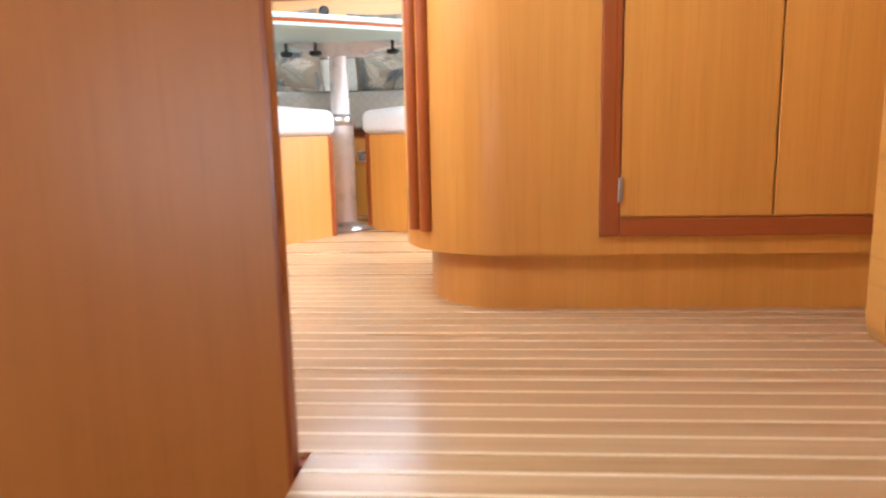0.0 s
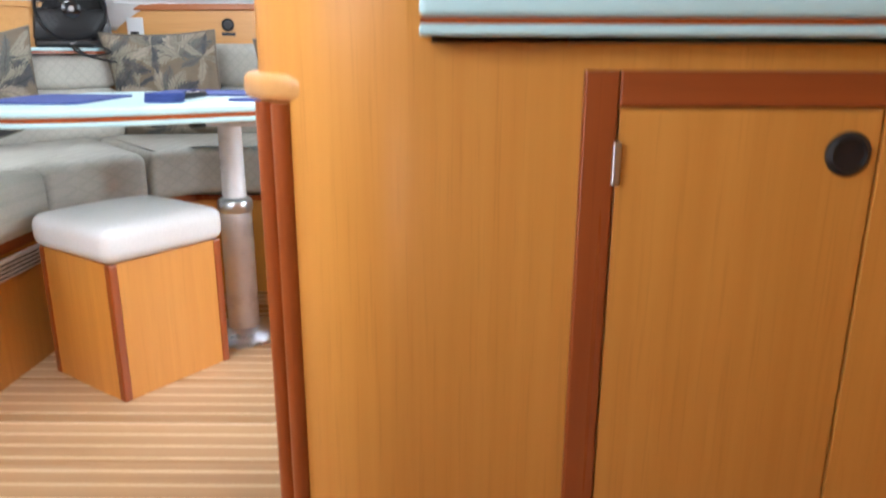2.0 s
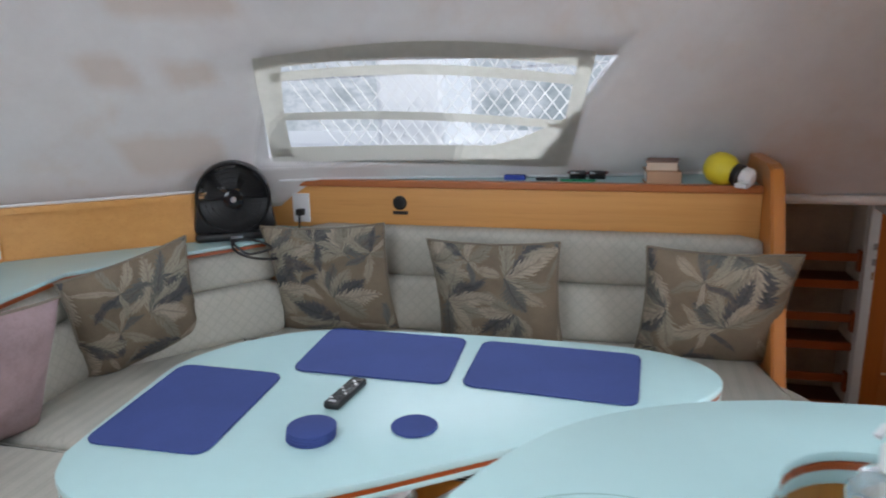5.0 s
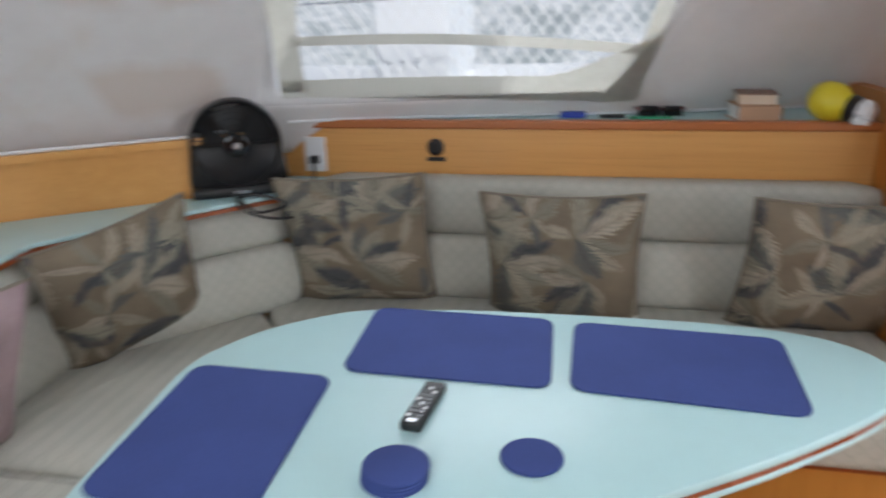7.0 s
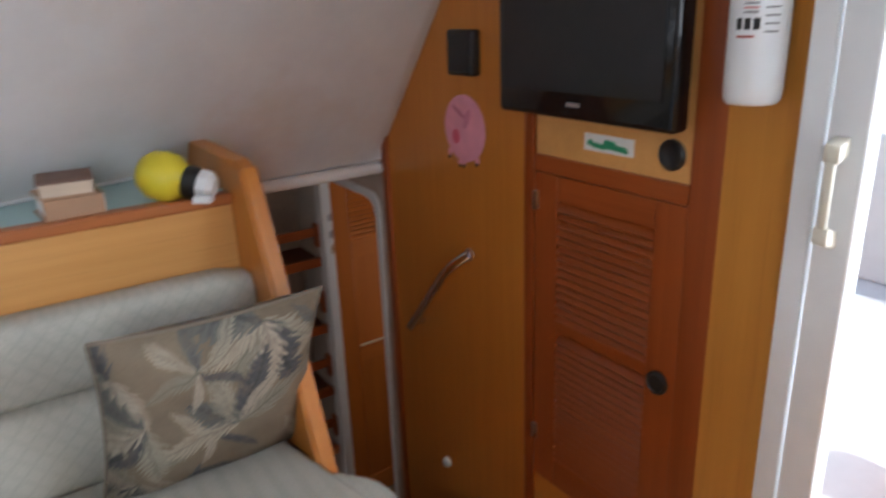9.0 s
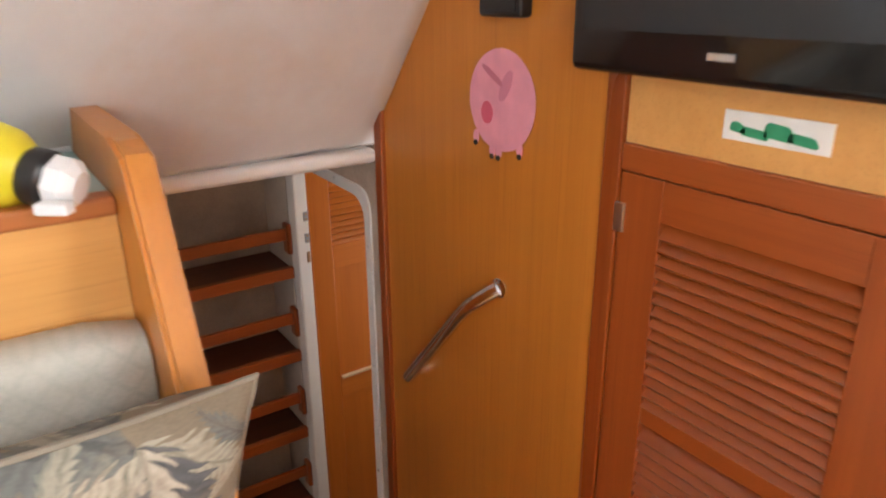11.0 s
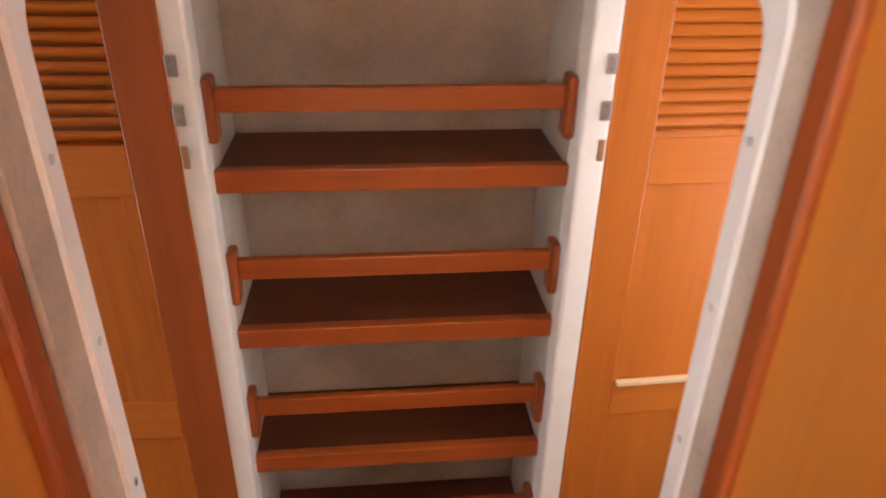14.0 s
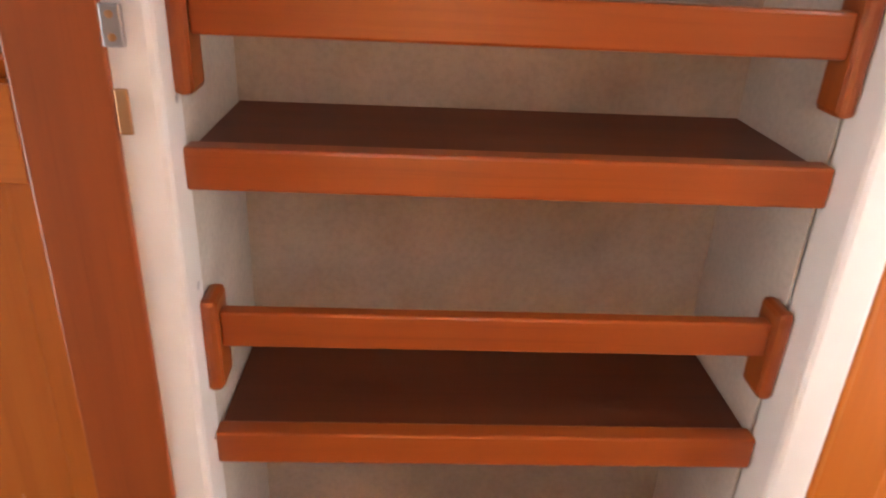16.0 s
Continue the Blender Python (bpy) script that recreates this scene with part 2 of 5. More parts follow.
def box(bm, x0, x1, y0, y1, z0, z1, bev=0.0, seg=2, m=None):
    r = bmesh.ops.create_cube(bm, size=1)
    bmesh.ops.scale(bm, vec=(x1 - x0, y1 - y0, z1 - z0), verts=r["verts"])
    bmesh.ops.translate(bm, vec=((x0 + x1) / 2, (y0 + y1) / 2, (z0 + z1) / 2), verts=r["verts"])
    vs = r["verts"]
    if bev:
        e = list({e for v in vs for e in v.link_edges})
        out = bmesh.ops.bevel(bm, geom=e, offset=bev, segments=seg, profile=0.5, affect="EDGES")
        vs = list({v for f in out["faces"] for v in f.verts} | {v for v in vs if v.is_valid})
    if m is not None:
        bmesh.ops.transform(bm, matrix=m, verts=vs)
    return bm


def B(*a, **k):
    return box(bmesh.new(), *a, **k)


def prism(poly, z0, z1, bev=0.0, seg=2, bm=None):
    """A flat slab over an outline, its rims rounded."""
    bm = bm or bmesh.new()
    vs = [bm.verts.new((x, y, z0)) for x, y in poly]
    f = bm.faces.new(vs)
    r = bmesh.ops.extrude_face_region(bm, geom=[f])
    top = [v for v in r["geom"] if isinstance(v, bmesh.types.BMVert)]
    bmesh.ops.translate(bm, vec=(0, 0, z1 - z0), verts=top)
    if bev:
        e = [e for e in bm.edges if abs(e.verts[0].co.z - e.verts[1].co.z) < 1e-6 and len(e.link_faces) == 2]
        bmesh.ops.bevel(bm, geom=e, offset=bev, segments=seg, profile=0.5, affect="EDGES")
    return bm


def rounded(pts, r=0.05, n=6):
    """An outline with its corners rounded."""
    out, k = [], len(pts)
    for i in range(k):
        a, b, c = Vector(pts[i - 1]), Vector(pts[i]), Vector(pts[(i + 1) % k])
        rr = r[i] if isinstance(r, (list, tuple)) else r
        d = min(rr, (a - b).length * 0.48, (c - b).length * 0.48)
        p, q = b + (a - b).normalized() * d, b + (c - b).normalized() * d
        for j in range(n + 1):
            t = j / n
            out.append(tuple(p * (1 - t) ** 2 + b * 2 * t * (1 - t) + q * t * t))
    return out


def lathe(profile, n=32, m=None, bm=None, caps=True):
    """A turned shape from (radius, height) pairs."""
    bm = bm or bmesh.new()
    rings, made = [], []
    for r, z in profile:
        ring = [bm.verts.new((r * math.cos(2 * math.pi * i / n), r * math.sin(2 * math.pi * i / n), z)) for i in range(n)]
        rings.append(ring)
        made += ring
    for a, b in zip(rings, rings[1:]):
        for i in range(n):
            bm.faces.new((a[i], a[(i + 1) % n], b[(i + 1) % n], b[i]))
    if caps:
        bm.faces.new(rings[0][::-1])
        bm.faces.new(rings[-1])
    if m is not None:
        bmesh.ops.transform(bm, matrix=m, verts=made)
    return bm


def tube(pts, r, n=12, bm=None):
    """A round bar along a line of points; r may be one radius a point."""
    bm = bm or bmesh.new()
    pts = [Vector(p) for p in pts]
    rings, side = [], None
    for i, p in enumerate(pts):
        d = (pts[min(i + 1, len(pts) - 1)] - pts[max(i - 1, 0)]).normalized()
        side = d.orthogonal().normalized() if side is None else (side - d * side.dot(d)).normalized()
        up = d.cross(side)
        rr = r[i] if isinstance(r, (list, tuple)) else r
        rings.append([bm.verts.new(p + rr * (side * math.cos(2 * math.pi * k / n) + up * math.sin(2 * math.pi * k / n))) for k in range(n)])
    for a, b in zip(rings, rings[1:]):
        for k in range(n):
            bm.faces.new((a[k], a[(k + 1) % n], b[(k + 1) % n], b[k]))
    bm.faces.new(rings[0][::-1])
    bm.faces.new(rings[-1])
    return bm


def curve_pts(pts, n=6):
    """A smooth line through points."""
    pts = [Vector(p) for p in pts]
    ext = [pts[0] * 2 - pts[1]] + pts + [pts[-1] * 2 - pts[-2]]
    out = []
    for i in range(1, len(ext) - 2):
        p0, p1, p2, p3 = ext[i - 1 : i + 3]
        for j in range(n):
            t = j / n
            out.append(0.5 * ((2 * p1) + (p2 - p0) * t + (2 * p0 - 5 * p1 + 4 * p2 - p3) * t * t + (3 * p1 - p0 - 3 * p2 + p3) * t**3))
    return out + [pts[-1]]



def strip_wall(line, d, z0, z1):
    """An upright board of thickness d behind a line on the plan."""
    bm = bmesh.new()
    pts = [Vector(p) for p in line]
    off = []
    for i, p in enumerate(pts):
        a = (pts[min(i + 1, len(pts) - 1)] - pts[max(i - 1, 0)]).normalized()
        off.append(p + Vector((-a.y, a.x)) * d)
    poly = [tuple(p) for p in pts] + [tuple(p) for p in off[::-1]]
    return prism(poly, z0, z1, bm=bm)


# ---- setting: floors, steps, walls, lining ----
SOLE_Y0, SOLE_Y1, SOLE_X0, SOLE_X1 = 1.54, 4.48, -0.9, 2.62
LAND_X = 1.353
sole = whole("floor", prism([(SOLE_X0, 1.678), (LAND_X, 1.678), (LAND_X, SOLE_Y0), (SOLE_X1, SOLE_Y0), (SOLE_X1, SOLE_Y1), (SOLE_X0, SOLE_Y1)], -0.03, -0.006), TRIM_X, "teak and holly striped cabin sole", "floor", kind="structure")
whole("floor_starboard_hull", B(-0.9, 2.62, -0.3, 1.1, -0.8, -0.76), TEAK, "teak hull floor at the foot of the steps", "floor", kind="structure")
whole("floor_port_hull", B(0.9, 3.4, 4.96, 6.0, -0.76, -0.72), TEAK, "teak hull floor below the saloon", "floor", kind="structure")
for nm, y0, y1, zt in (("step_1", 1.33, 1.535, -0.26), ("step_2", 1.1, 1.33, -0.5)):
    whole(nm, B(1.2, 2.2, y0, y1, zt - 0.3, zt, bev=0.006), TEAK, "varnished teak companionway step", "step", kind="structure")
for nm, y0, y1, zt in (("step_3", 4.48, 4.72, -0.24), ("step_4", 4.72, 4.96, -0.48)):
    whole(nm, B(1.995, 2.57, y0, y1, zt - 0.3, zt, bev=0.006), TEAK, "varnished teak companionway step", "step", kind="structure")
whole("trim_step", B(1.995, 2.57, 4.415, 4.5, -0.05, 0.006, bev=0.005), TRIM_X, "mahogany nosing at the head of the steps", "trim", kind="structure")
whole("trim_step_starboard", B(1.35, 1.9, 1.522, 1.544, -0.06, 0.004, bev=0.004), TRIM_X, "mahogany nosing at the head of the steps", "trim", kind="structure")

# sloping vinyl lining: y as a function of x and height
LIN_X = [-1.2, -0.6, -0.31, 0.1, 0.3, 0.7, 1.3, 2.0, 2.62]
LIN_Y = [3.2, 3.82, 4.09, 4.36, 4.55, 4.66, 4.76, 4.95, 4.99]
SLOPE = 0.82


def lining_y(x, z):
    xs = [x + d for d in (-0.12, -0.06, 0, 0.06, 0.12)]
    return float(np.mean(np.interp(xs, LIN_X, LIN_Y))) - SLOPE * (z - 1.06)


def warp_x(u, z):
    """Columns of the lining: 10 to 40 of them span the window, whose ends slant."""
    t = (z - 1.14) / (1.47 - 1.14)
    t = max(-0.25, min(1.3, t))
    xl, xr = 0.3 + 0.09 * t, 1.225 + 0.265 * t
    return float(np.interp(u, [0, 10, 40, 60], [-1.2, xl, xr, 2.6]))


bm = bmesh.new()
zs = [0.958, 0.978, 1.0, 1.05, 1.1, 1.14, 1.2, 1.25, 1.3, 1.36, 1.42, 1.47, 1.55, 1.65, 1.75, 1.85, 1.92]
grid = [[bm.verts.new((x := warp_x(u, z), lining_y(x, z), z)) for u in range(61)] for z in zs]
for j in range(len(zs) - 1):
    for i in range(60):
        if 10 <= i < 40 and 5 <= j < 11:
            continue
        bm.faces.new((grid[j][i], grid[j][i + 1], grid[j + 1][i + 1], grid[j + 1][i]))
bmesh.ops.recalc_face_normals(bm, faces=bm.faces)
lin = whole("wall_lining", bm, LINING, "stained white vinyl lining sloping over the settee", "wall lining", kind="structure", smooth=True)
sol = lin.modifiers.new("thick", "SOLIDIFY")
sol.thickness, sol.offset = 0.035, 1.0
whole("ceiling", B(-1.3, 2.75, -0.3, 4.5, 1.9, 1.95), LINING, "white vinyl cabin ceiling", "ceiling", kind="structure")
whole("beam", prism(rounded([(2.0, 5.02), (2.572, 5.02), (2.572, 5.1), (2.0, 5.1)], 0.01), 0.93, 0.965, 0.015, 4), WHITE, "white padded beam over the companionway", "beam", kind="structure", smooth=True)

# pig wall: veneer bulkhead at x = 2.575
whole("wall_aft_port", prism([(2.577, 4.333), (2.62, 4.333), (2.62, 4.99), (2.577, 4.99)], -0.72, 1.92), BULKHEAD, "cherry veneer bulkhead beside the companionway", "wall", kind="structure")
whole("trim_bulkhead_end", B(2.566, 2.62, 4.99, 5.025, -0.72, 1.1, bev=0.005), TRIM_Z, "mahogany edge strip of the bulkhead", "trim", kind="structure")
whole("trim_companionway_fore", B(1.955, 2.0, 4.99, 5.025, -0.72, 1.08, bev=0.005), TRIM_Z, "mahogany edge strip of the companionway", "trim", kind="structure")

# starboard bulkheads beside the first steps
whole("wall_starboard_fore", B(-0.9, 1.345, 1.652, 1.675, -0.76, 1.0), RED_PANEL, "cherry veneer bulkhead at the head of the steps", "wall", kind="structure")
whole("trim_starboard_fore", B(1.345, 1.351, 1.65, 1.677, -0.76, 1.003, bev=0.001), TRIM_Z, "mahogany edge strip of the bulkhead", "trim", kind="structure")
whole("wall_starboard_aft", prism(rounded([(1.892, 0.2), (2.62, 0.2), (2.62, 1.0), (1.892, 1.0)], 0.03), 1.47, 1.5), VENEER, "veneer cabinet side hanging beside the steps", "wall", kind="structure").matrix_basis = Matrix(((1, 0, 0, 0), (0, 0, 1, 0), (0, 1, 0, 0), (0, 0, 0, 1)))
whole("wall_starboard_low", B(1.93, 2.62, 1.47, 1.499, -0.76, 0.0), VENEER, "veneer panel below the cabin sole", "wall", kind="structure")
# closing walls; starboard and fore ones are unseen and added to limit daylight
whole("wall_starboard_sill", B(-1.3, 2.55, 1.36, 1.46, 1.01, 1.12), LINING, "unseen white sill added below the starboard fill light", "wall", kind="structure")
whole("wall_starboard_head", B(-1.3, 2.55, 1.36, 1.46, 1.72, 1.9), LINING, "unseen white head added above the starboard fill light", "wall", kind="structure")
whole("wall_outer_starboard", B(-1.3, 2.75, 0.1, 0.2, -0.8, 1.4), LINING, "white cabin side", "wall", kind="structure")
whole("wall_outer_starboard_top", B(-1.3, 2.75, 0.1, 0.2, 1.4, 1.95), LINING, "unseen white upper cabin side, closed to keep sun out", "wall", kind="structure")
whole("wall_fore", B(-1.3, -1.2, -0.3, 4.0, -0.8, 1.6), LINING, "white cabin front", "wall", kind="structure")
whole("wall_fore_top", B(-1.3, -1.2, -0.3, 4.0, 1.78, 1.95), LINING, "unseen white cabin front above a narrowed light slot", "wall", kind="structure")
whole("wall_aft_galley", B(2.55, 2.62, 0.1, 3.05, -0.8, 1.12), VENEER, "veneer wall behind the galley", "wall", kind="structure")
whole("wall_aft_top", B(2.55, 2.62, 0.1, 3.64, 1.75, 1.92), LINING, "white wall over the aft door", "wall", kind="structure")
whole("wall_aft_starboard", B(2.55, 2.62, 0.1, 2.3, 1.12, 1.92), LINING, "white wall beside the galley window", "wall", kind="structure")
whole("wall_fore_post", B(-1.3, -1.2, -0.3, 1.6, 1.6, 1.78), LINING, "white cabin front post", "wall", kind="structure")

# port hull behind the companionway
whole("wall_hull_back", B(0.9, 3.4, 5.79, 5.84, -0.76, 1.05), HULLCLOTH, "beige carpeted hull side", "wall", kind="structure")
whole("ceiling_hull", B(0.9, 3.4, 5.06, 5.84, 0.965, 1.0), HULLCLOTH, "carpeted deckhead of the hull", "ceiling", kind="structure")


def arch_wall(name, x0, x1, y0, y1, oy0, oy1, oz, label):
    """A bulkhead across the hull with an opening arched at its top."""
    bm = bmesh.new()
    ramped = rounded([(oy0, -0.76), (oy0, oz - 0.012), (oy1, oz), (oy1, -0.76)], [0.001, 0.065, 0.04, 0.001], 8)
    inner = ramped[4:-4]
    inner = [(oy0, -0.76)] + inner + [(oy1, -0.76)]
    outline = [(y0, -0.76), (y0, 0.965), (y1, 0.965), (y1, -0.76)] + inner[::-1]
    poly = [bm.verts.new((x0, y, z)) for y, z in outline]
    f = bm.faces.new(poly)
    r = bmesh.ops.extrude_face_region(bm, geom=[f])
    bmesh.ops.translate(bm, vec=(x1 - x0, 0, 0), verts=[v for v in r["geom"] if isinstance(v, bmesh.types.BMVert)])
    wall = whole(name, bm, HULLCLOTH, label, "wall", kind="structure")
    rim = bmesh.new()
    out = [(y + (-0.028 if y < (oy0 + oy1) / 2 else 0.028), z + (0.028 if z > 0 else 0)) for y, z in inner]
    xa, xb = x0 - 0.006, x1 + 0.006
    rows = [[rim.verts.new((x, y, z)) for y, z in line] for x, line in ((xa, inner), (xa, out), (xb, out), (xb, inner))]
    for a, b in zip(rows, rows[1:] + rows[:1]):
        for i in range(len(inner) - 1):
            rim.faces.new((a[i], a[i + 1], b[i + 1], b[i]))
    part("door_rim", rim, WHITE, wall, "white moulded rim of the doorway")
    xs, turn = (x0 - 0.006, -90) if x0 > 2.3 else (x1 + 0.006, 90)
    for y, z in [(oy0 - 0.014, 0.7 - 0.17 * k) for k in range(6)] + [(oy1 + 0.014, 0.7 - 0.17 * k) for k in range(6)] + [(oy0 + 0.16, oz + 0.01), (oy0 + 0.3, oz + 0.013)]:
        part("screw", lathe([(0.0045, 0), (0.0045, 0.001), (0.002, 0.0016)], 10, Matrix.Translation((xs, y, z)) @ Matrix.Rotation(radians(turn), 4, "Y")), STEEL, wall)
    return wall


arch_wall("wall_hull_aft", 2.585, 2.635, 5.026, 5.79, 5.114, 5.57, 0.832, "carpeted hull bulkhead with an arched doorway")
arch_wall("wall_hull_fore", 1.955, 2.005, 5.026, 5.79, 5.1, 5.57, 0.852, "carpeted hull bulkhead with an arched doorway")
whole("wall_cabin_aft_end", B(3.35, 3.4, 4.9, 5.84, -0.76, 1.0), HULLCLOTH, "carpeted end of the aft cabin", "wall", kind="structure")
whole("wall_cabin_fore_end", B(0.85, 0.9, 4.9, 5.84, -0.76, 1.0), HULLCLOTH, "carpeted end of the fore cabin", "wall", kind="structure")
whole("wall_cabin_aft_side", B(2.64, 3.4, 4.99, 5.07, -0.76, 0.97), HULLCLOTH, "carpeted side of the aft cabin", "wall", kind="structure")
whole("wall_cabin_fore_side", B(0.9, 1.95, 4.99, 5.07, -0.76, 0.97), HULLCLOTH, "carpeted side of the fore cabin", "wall", kind="structure")

# ---- port hull: shelves and louvred doors ----
SX0, SX1, SY = 2.008, 2.572, 5.592
whole("trim_shelf_jamb_fore", B(1.972, 2.012, 5.55, 5.602, -0.72, 0.965, bev=0.006), WHITE, "white moulded jamb beside the shelves", "trim", kind="structure")
whole("trim_shelf_jamb_aft", B(2.57, 2.614, 5.545, 5.602, -0.72, 0.965, bev=0.006), WHITE, "white moulded jamb beside the shelves", "trim", kind="structure")


RAIL_WOOD = wood("varnished_teak_rail", (0.46, 0.16, 0.05), (0.34, 0.1, 0.03), "x", 0.3)
# shade on the shelf tops is put into the board colour
SHADED_BOARD = wood("shaded_mahogany_board", (0.15, 0.034, 0.01), (0.085, 0.018, 0.006), "x", 0.5)
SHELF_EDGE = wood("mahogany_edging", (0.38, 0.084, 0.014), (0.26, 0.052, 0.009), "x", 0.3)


def shelf(zt, dz=0.0):
    ob = thing("shelf", (0, SY, zt), "mahogany shelf with a raised fiddle rail on carpeted hull", "shelf", "shelves in the hull")
    part("board", B(SX0 + 0.004, SX1 - 0.004, SY + 0.014, 5.788, zt - 0.024, zt - 0.006), SHADED_BOARD, ob, world_space=True)
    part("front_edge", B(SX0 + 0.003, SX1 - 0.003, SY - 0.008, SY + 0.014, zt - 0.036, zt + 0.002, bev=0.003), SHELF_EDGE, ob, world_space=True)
    part("rail", B(SX0 + 0.018, SX1 - 0.018, SY - 0.004, SY + 0.012, zt + 0.102 + dz, zt + 0.14 + dz, bev=0.003), SHELF_EDGE, ob, world_space=True)
    for x0, x1 in ((SX0 + 0.002, SX0 + 0.018), (SX1 - 0.018, SX1 - 0.002)):
        part("bracket", B(x0, x1, SY - 0.012, SY + 0.03, zt + 0.055 + dz, zt + 0.155 + dz, bev=0.006), TRIM_Z, ob, world_space=True)


PALE_CLOTH = fabric("cream_hull_carpet", (0.62, 0.56, 0.49), 160, 0, 0.12)
for nm, x0, x1 in (("lining_recess_fore", SX0, SX0 + 0.002), ("lining_recess_aft", SX1 - 0.002, SX1)):
    whole(nm, B(x0, x1, 5.603, 5.789, -0.7, 0.962), PALE_CLOTH, "cream carpeted side of the shelf recess", "wall lining", kind="structure")
for zt in (0.487, 0.19, -0.107, -0.404):
    shelf(zt, -0.01 if zt > 0.4 else 0.0)


def louvred_door(name, w, h, slats_from, lower=None, panels=((0.06, 0.42),), label="", handle=None, mats=(TRIM_Z, TRIM_X)):
    """A framed door with louvres at the top, in its own x (width) and z (height), 25 mm thick."""
    up, lv, pan = (*mats, mats[0])[:3]
    ob = thing(name, (0, 0, 0), label, "door")
    st = min(0.075, w * 0.2)
    part("stile", B(0, st, 0, 0.025, 0, h, bev=0.002), up, ob)
    part("stile", B(w - st, w, 0, 0.025, 0, h, bev=0.002), up, ob)
    part("top_rail", B(st, w - st, 0.001, 0.024, h - 0.06, h, bev=0.002), lv, ob)
    spans = [(slats_from, h - 0.065)] + ([lower] if lower else [])
    heights = [a + 0.0195 * k for a, b in spans for k in range(int((b - a) / 0.0195) + 1)]
    for z in heights:
        m = Matrix.Translation((0, 0.0125, z + 0.009)) @ Matrix.Rotation(radians(44), 4, "X")
        part("slat", box(bmesh.new(), st, w - st, -0.0155, 0.0155, -0.003, 0.003, m=m), lv, ob)
    zr = [slats_from] + [p for pair in panels[::-1] for p in pair[::-1]] + [0.0]
    for a, b in zip(zr[0::2], zr[1::2]):
        part("rail", B(st, w - st, 0.001, 0.024, b, a, bev=0.002), lv, ob)
    for a, b in panels if not lower else ():
        part("panel", B(st, w - st, 0.008, 0.018, a, b), pan, ob)
    return ob


VEN_DOOR = wood("oiled_teak_upright", (0.56, 0.165, 0.022), (0.43, 0.11, 0.014), "z", 0.3)
VEN_DOOR_X = wood("oiled_teak_level", (0.56, 0.165, 0.022), (0.43, 0.11, 0.014), "x", 0.3)
d = louvred_door("cabin_door", 0.42, 1.55, 1.245, panels=((0.1, 0.69), (0.772, 1.165)), label="open teak cabin door with louvres beside the shelves", mats=(VEN_DOOR, VEN_DOOR_X))
d.matrix_basis = pose(2.612, 5.545, -0.7, 0, 0, 2)
part("ledge", B(0.08, 0.34, -0.01, 0.002, 0.767, 0.774), HOLLY, d)
d2 = louvred_door("cabin_door", 0.42, 1.55, 1.245, panels=((0.1, 0.69), (0.772, 1.165)), label="open teak cabin door with darker stiles", mats=(TRIM_Z, VEN_DOOR_X, VEN_DOOR))
d2.matrix_basis = pose(1.978, 5.57, -0.7, 0, 0, 178)

# ---- aft bulkhead: louvred locker, television ----
locker = thing("locker", (2.575, 4.07, 0), "tall mahogany framed locker in the bulkhead", "locker")
part("stile", B(2.568, 2.62, 4.297, 4.331, 0.0, 1.92, bev=0.003), TRIM_Z, locker, world_space=True)
part("stile", B(2.568, 2.62, 3.80, 3.868, 0.0, 1.92, bev=0.003), TRIM_Z, locker, world_space=True)
part("upper_panel", B(2.577, 2.6, 3.87, 4.296, 1.1, 1.92), VENEER_X, locker, world_space=True)
part("cross_rail", B(2.57, 2.61, 3.87, 4.296, 1.06, 1.1, bev=0.003), TRIM_Y, locker, world_space=True)
part("plinth", B(2.577, 2.6, 3.87, 4.296, 0.0, 0.225), BULKHEAD, locker, world_space=True)
part("back", B(2.63, 2.65, 3.8, 4.33, 0.0, 1.92), TRIM_Z, locker, world_space=True)
ld = louvred_door("louvred_door", 0.426, 0.83, 0.475, lower=(0.085, 0.43), panels=((0.08, 0.445),), label="mahogany louvred locker door with a black round pull", mats=(TRIM_Z, TRIM_X))
ld.matrix_basis = pose(2.572, 4.295, 0.228, 0, 0, -90)


def pull(parent, m, r=0.026):
    k = part("pull", lathe([(r, 0), (r, 0.006), (r * 0.8, 0.01), (r * 0.7, 0.006), (r * 0.2, 0.005)], 28, m), BLACK, parent, "black round finger pull", smooth=True)
    return k


pull(ld, Matrix.Translation((0.385, 0.0, 0.445)) @ Matrix.Rotation(radians(90), 4, "X"))
whole("round_pull", lathe([(0.03, 0), (0.03, 0.006), (0.025, 0.01), (0.02, 0.006), (0.005, 0.005)], 28, Matrix.Translation((2.577, 3.915, 1.15)) @ Matrix.Rotation(radians(-90), 4, "Y")), BLACK, "black round pull on the locker's upper panel", "pull", smooth=True)
whole("post_aft", prism([(2.53, 3.642), (2.553, 3.642), (2.62, 3.799), (2.565, 3.799)], 0, 1.92), VENEER, "cherry veneer post beside the aft door", "post", kind="structure")

tv = thing("television", (2.55, 4.13, 1.2), "black flat television on the bulkhead", "television")
part("case", B(2.51, 2.555, 3.866, 4.352, 1.2, 1.55, bev=0.012, seg=3), BLACK_GLOSS, tv, world_space=True, smooth=True)
part("screen", B(2.5065, 2.511, 3.893, 4.325, 1.255, 1.53), SCREEN, tv, world_space=True)
part("logo_bar", B(2.507, 2.511, 4.095, 4.13, 1.228, 1.236), STEEL, tv, world_space=True)
part("bracket", B(2.554, 2.578, 4.05, 4.22, 1.28, 1.45), BLACK, tv, world_space=True)

